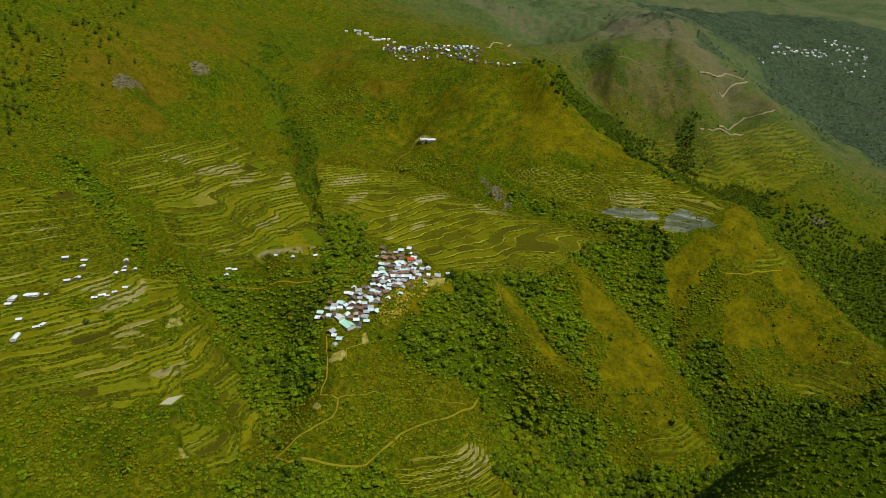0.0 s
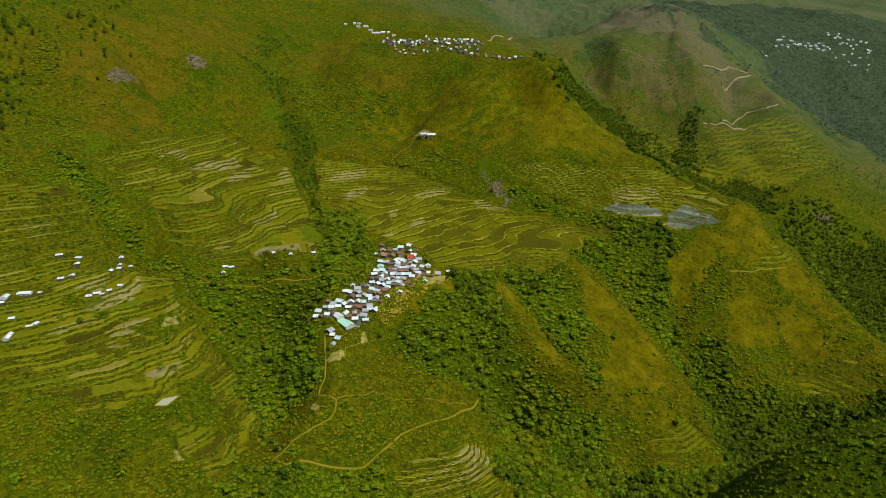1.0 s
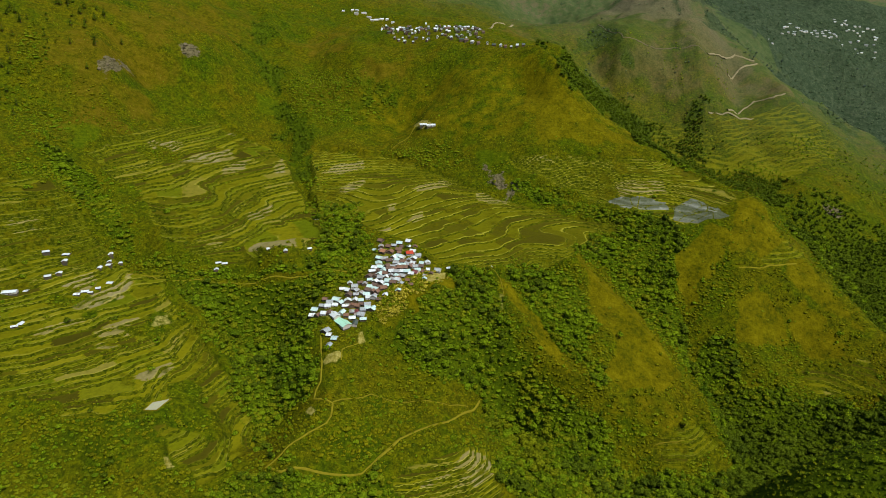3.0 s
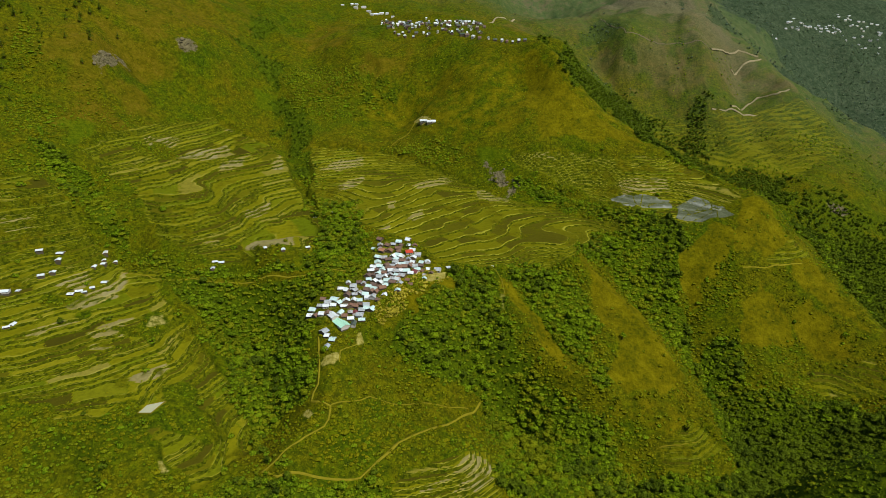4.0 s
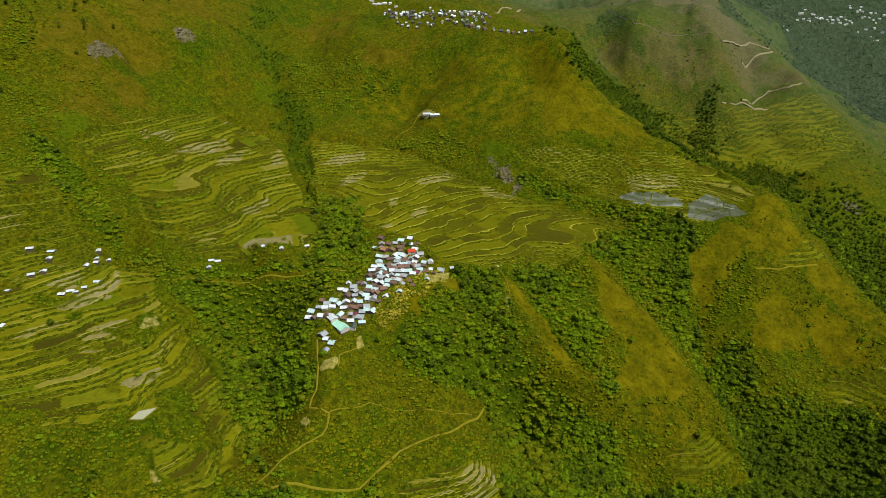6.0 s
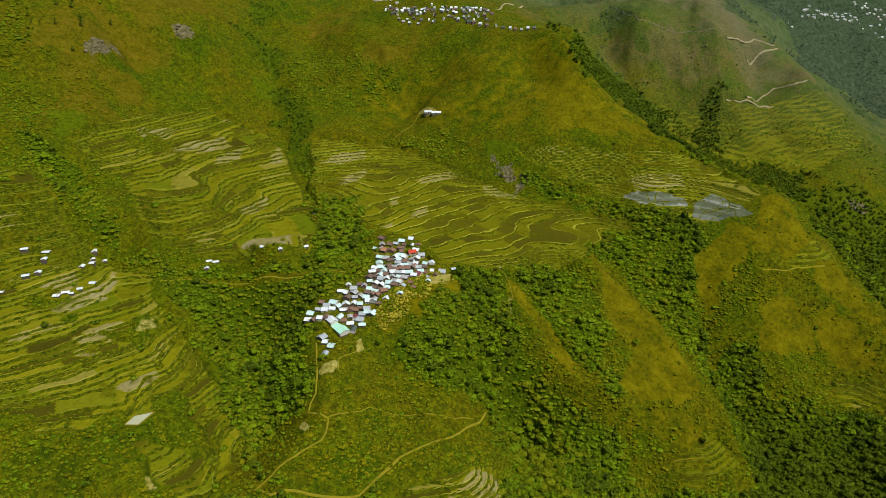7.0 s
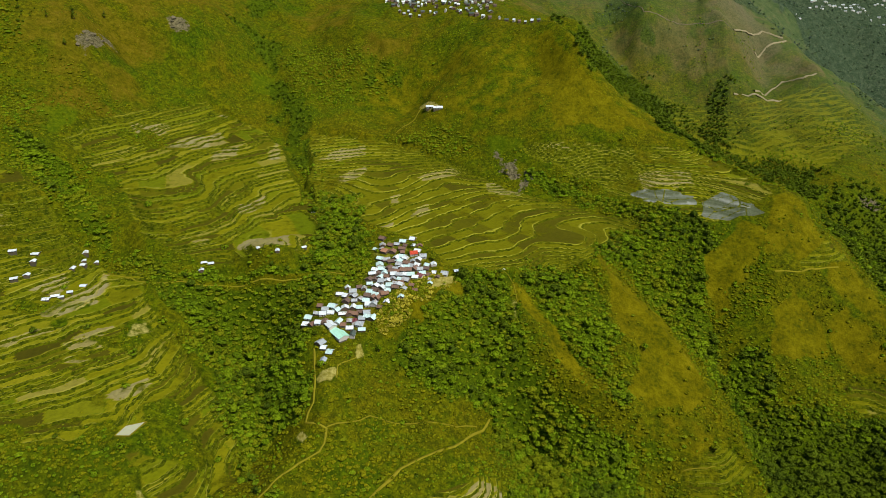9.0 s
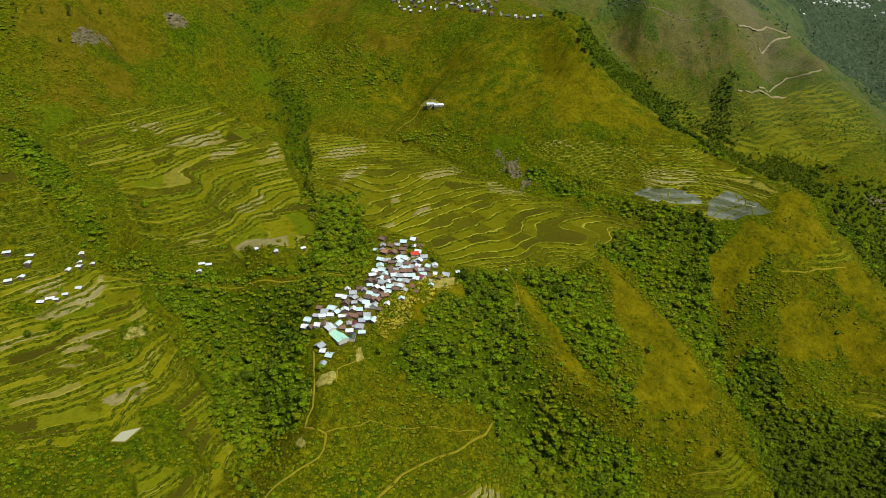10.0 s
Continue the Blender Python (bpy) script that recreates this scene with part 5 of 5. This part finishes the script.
school = house(roofs["green"], MAT_BLOCK, "long school building with a light green tin roof", 15.0, 8.0, 2.8, VILLAGE, 0.36, 5, "school")
school.matrix_basis = pose(-81, 481, height(-81, 481)[0] - 1.6, 0, 0, -52)
annex = house(roofs["white"], MAT_BLOCK, "white-roofed hall beside the green school", 8.5, 6.0, 3.0, VILLAGE, 0.36, 3, "hall")
for (px, py), wide in (((-26, 857), 9.0), ((-16, 849), 11.0)):
    barn = house(roofs["white"], MAT_BLOCK, "white-roofed farm building alone on the upper slope", wide, 8.0, 1.7, "long farm buildings", 0.3, 3, "farm building")
    barn.matrix_basis = pose(px, py, height(px, py)[0] - 0.4, 0, 0, 4)
annex.matrix_basis = pose(-88.5, 488.5, height(-88, 488)[0] - 1.4, 0, 0, -52)
FARM = [(-333, 522), (-319, 526), (-318, 520), (-318, 509), (-324, 503), (-332, 484), (-350, 464), (-335, 451), (-320, 447), (-318, 451), (-295, 549), (-294, 543), (-296, 530), (-292, 538), (-288, 549), (-297, 493), (-293, 498), (-289, 498), (-286, 505), (-281, 515),
        (-157, 557), (-140, 551), (-203, 549), (-203, 556), (-197, 555), (-131, 652), (-120, 653), (-112, 656), (-123, 570), (44, 560), (5, 549)]
settle([house(roofs["white"], MAT_PLANK, "tin-roofed farm hut among the rice terraces", 5.4 + 0.8 * k, 4.4, 1.3, "farm huts", 0.26) for k in range(3)], FARM, rng, "farm huts", (-5, 30), (0.7, 1.0))
settle([house(roofs["white"], MAT_BLOCK, "long low farm building with a white tin roof", 11.5, 5.4, 1.9, "long farm buildings", 0.36, 4)], [(-339, 477), (-350, 470), (-328, 433)], rng, "long farm buildings", (4, 14))


def far_house(roof, wall, label, group, w, d):
    ob = tagged(new("house"), label, "house", group)
    part("wall", box(bmesh.new(), -w / 2, w / 2, -d / 2, d / 2, -4, 2.6), wall, ob)
    for side in (-1, 1):
        bm = slab(bmesh.new(), [(-w / 2 - 0.5, 0, 5.0), (w / 2 + 0.5, 0, 5.0), (w / 2 + 0.5, side * (d / 2 + 0.6), 2.9), (-w / 2 - 0.5, side * (d / 2 + 0.6), 2.9)], 0.15)
        bmesh.ops.recalc_face_normals(bm, faces=bm.faces)
        part("roof_sheet", bm, roof, ob)
    part("door", box(bmesh.new(), -0.5, 0.5, -d / 2 - 0.06, -d / 2 + 0.02, 0.2, 2.2), MAT_DARK, ob)
    return ob


def hamlet(group, label, spots, rng):
    kinds = [far_house(roofs[r], w, label, group, 7.5 + 0.6 * k, 6.0) for k, (r, w) in enumerate((("white", MAT_BLOCK), ("brown", MAT_PLANK), ("grey", MAT_PLANK), ("white", MAT_PLANK), ("dark", MAT_PLANK)))]
    settle(kinds, spots, rng, group, (-30, 30), (0.5, 0.85))


def far_roofs(label, spots, rng):
    """Small gabled houses too far off to tell apart, as one mesh: walls and two roof slopes each."""
    tops = height([p[0] for p in spots], [p[1] for p in spots])
    co, faces, slots = [], [], []
    for (px, py), pz in zip(spots, tops):
        w, d, a, k = rng.uniform(2.4, 4.6), rng.uniform(1.6, 2.3), rng.uniform(-0.5, 0.5), len(co)
        for x, y, z in ((-w, -d, -3), (w, -d, -3), (w, d, -3), (-w, d, -3), (-w, -d, 1.4), (w, -d, 1.4), (w, d, 1.4), (-w, d, 1.4), (-w, 0, 2.6), (w, 0, 2.6)):
            co.append((px + x * math.cos(a) - y * math.sin(a), py + x * math.sin(a) + y * math.cos(a), pz + z))
        faces += [(k, k + 1, k + 5, k + 4), (k + 1, k + 2, k + 6, k + 5), (k + 2, k + 3, k + 7, k + 6), (k + 3, k, k + 4, k + 7), (k + 4, k + 5, k + 9, k + 8), (k + 6, k + 7, k + 8, k + 9)]
        slots += [0, 0, 0, 0] + [rng.choice([1, 1, 2])] * 2
    ob = new("far_houses", raw_mesh("far_houses", np.array(co), np.array(faces), np.array(slots), [MAT_BLOCK, roofs["white"], roofs["grey"]], False))
    return tagged(ob, label, "houses", kind="stuff")


def inside_of(rng, line, gap):
    """House plots spread over an outline."""
    x, y, _ = jittered(min(p[0] for p in line), max(p[0] for p in line), min(p[1] for p in line), max(p[1] for p in line), gap, 77)
    keep = (edge_distance(x, y, line) < 2) & (rng.random(x.size) < 0.85)
    return list(zip(x[keep], y[keep]))


rng = np.random.default_rng(12)
hamlet("houses of the upper village", "distant pale-roofed house of the village on the shelf", inside_of(rng, [(-116, 1203), (-61, 1122), (-26, 1171), (40, 1157), (62, 1033), (50, 981), (-22, 1020), (-69, 1038), (-83, 1057)], 11.0) + [(71, 959), (80, 952), (86, 947), (94, 945), (102, 942), (110, 940), (62, 966), (50, 975)], rng)
far_roofs("distant pale-roofed houses on the ridge above the shelf", inside_of(rng, [(-200, 1262), (-163, 1257), (-122, 1242), (-85, 1208), (-104, 1207), (-146, 1231)], 12), rng)
far_roofs("far pale-roofed houses of the town across the valley", inside_of(rng, [(780, 1560), (960, 1720), (1080, 1820), (1060, 1850), (930, 1730), (770, 1590)], 17) + inside_of(rng, [(1118, 2004), (1168, 2005), (1258, 1959), (1248, 1932), (1136, 1938)], 19) + inside_of(rng, [(1130, 1889), (1230, 1920), (1200, 1820), (1120, 1800)], 26) + [(706, 1478), (714, 1474)], rng)


# ---- yellowing garden plots below the houses ----
x, y, rng = jittered(-70, 12, 480, 560, 1.7, 31)
cover = survey(x, y)
plot = (edge_distance(x, y, [(-60, 494), (-56, 506), (-30, 530), (-6, 546), (2, 534), (-14, 520), (-34, 498), (-50, 484)]) + 8 * rugged(x, y, 16, 2, 32) < 0) & (cover["bare"] < 0.15) & (rng.random(x.size) < 0.8)
light = rng.random(x.size) + 1.4 * rugged(x, y, 12, 2, 34) > 0.55
size = 0.7 + 0.8 * rng.random(x.size)
scattered("garden_shrubs", "straw-yellow garden shrubs on the plots below the village", "shrubs", BUSH_SHAPES, plant_spots(x, y, cover, plot & light, size), MAT_LEAF[5], (0.8, 1.3))
scattered("garden_shrubs", "olive garden shrubs on the plots below the village", "shrubs", BUSH_SHAPES, plant_spots(x, y, cover, plot & ~light, size), MAT_LEAF[1], (0.8, 1.3))

# ---- small tank of pale water among the west fields ----
tank = tagged(new("pond"), "small pale pond with an earth rim on a field terrace", "pond")
edge = [(-207.5, 395.2), (-205.2, 404.5), (-193.8, 409.1), (-198.4, 395.2)]
z = float(height([e[0] for e in edge], [e[1] for e in edge]).mean()) + 0.5
bm = bmesh.new()
bm.faces.new([bm.verts.new((px, py, z)) for px, py in edge[::-1]])
bmesh.ops.recalc_face_normals(bm, faces=bm.faces)
part("water_surface", bm, plain("cloudy_water", (0.42, 0.43, 0.26), 0.25, 0.5, 0.2, 3.0), tank, "cloudy pale water")
for (ax, ay), (bx, by) in zip(edge, edge[1:] + edge[:1]):
    n = Vector((by - ay, ax - bx, 0)).normalized() * 0.5
    bm = bmesh.new()
    low = [bm.verts.new(p) for p in ((ax - n.x, ay - n.y, z - 4), (bx - n.x, by - n.y, z - 4), (bx + n.x, by + n.y, z - 4), (ax + n.x, ay + n.y, z - 4))]
    top = [bm.verts.new(p) for p in ((ax - n.x * 0.5, ay - n.y * 0.5, z + 0.25), (bx - n.x * 0.5, by - n.y * 0.5, z + 0.25), (bx + n.x * 0.5, by + n.y * 0.5, z + 0.25), (ax + n.x * 0.5, ay + n.y * 0.5, z + 0.25))]
    bm.faces.new(top)
    for k in range(4):
        bm.faces.new((low[k], low[(k + 1) % 4], top[(k + 1) % 4], top[k]))
    bmesh.ops.recalc_face_normals(bm, faces=bm.faces)
    part("rim", bm, MAT_PATH, tank)
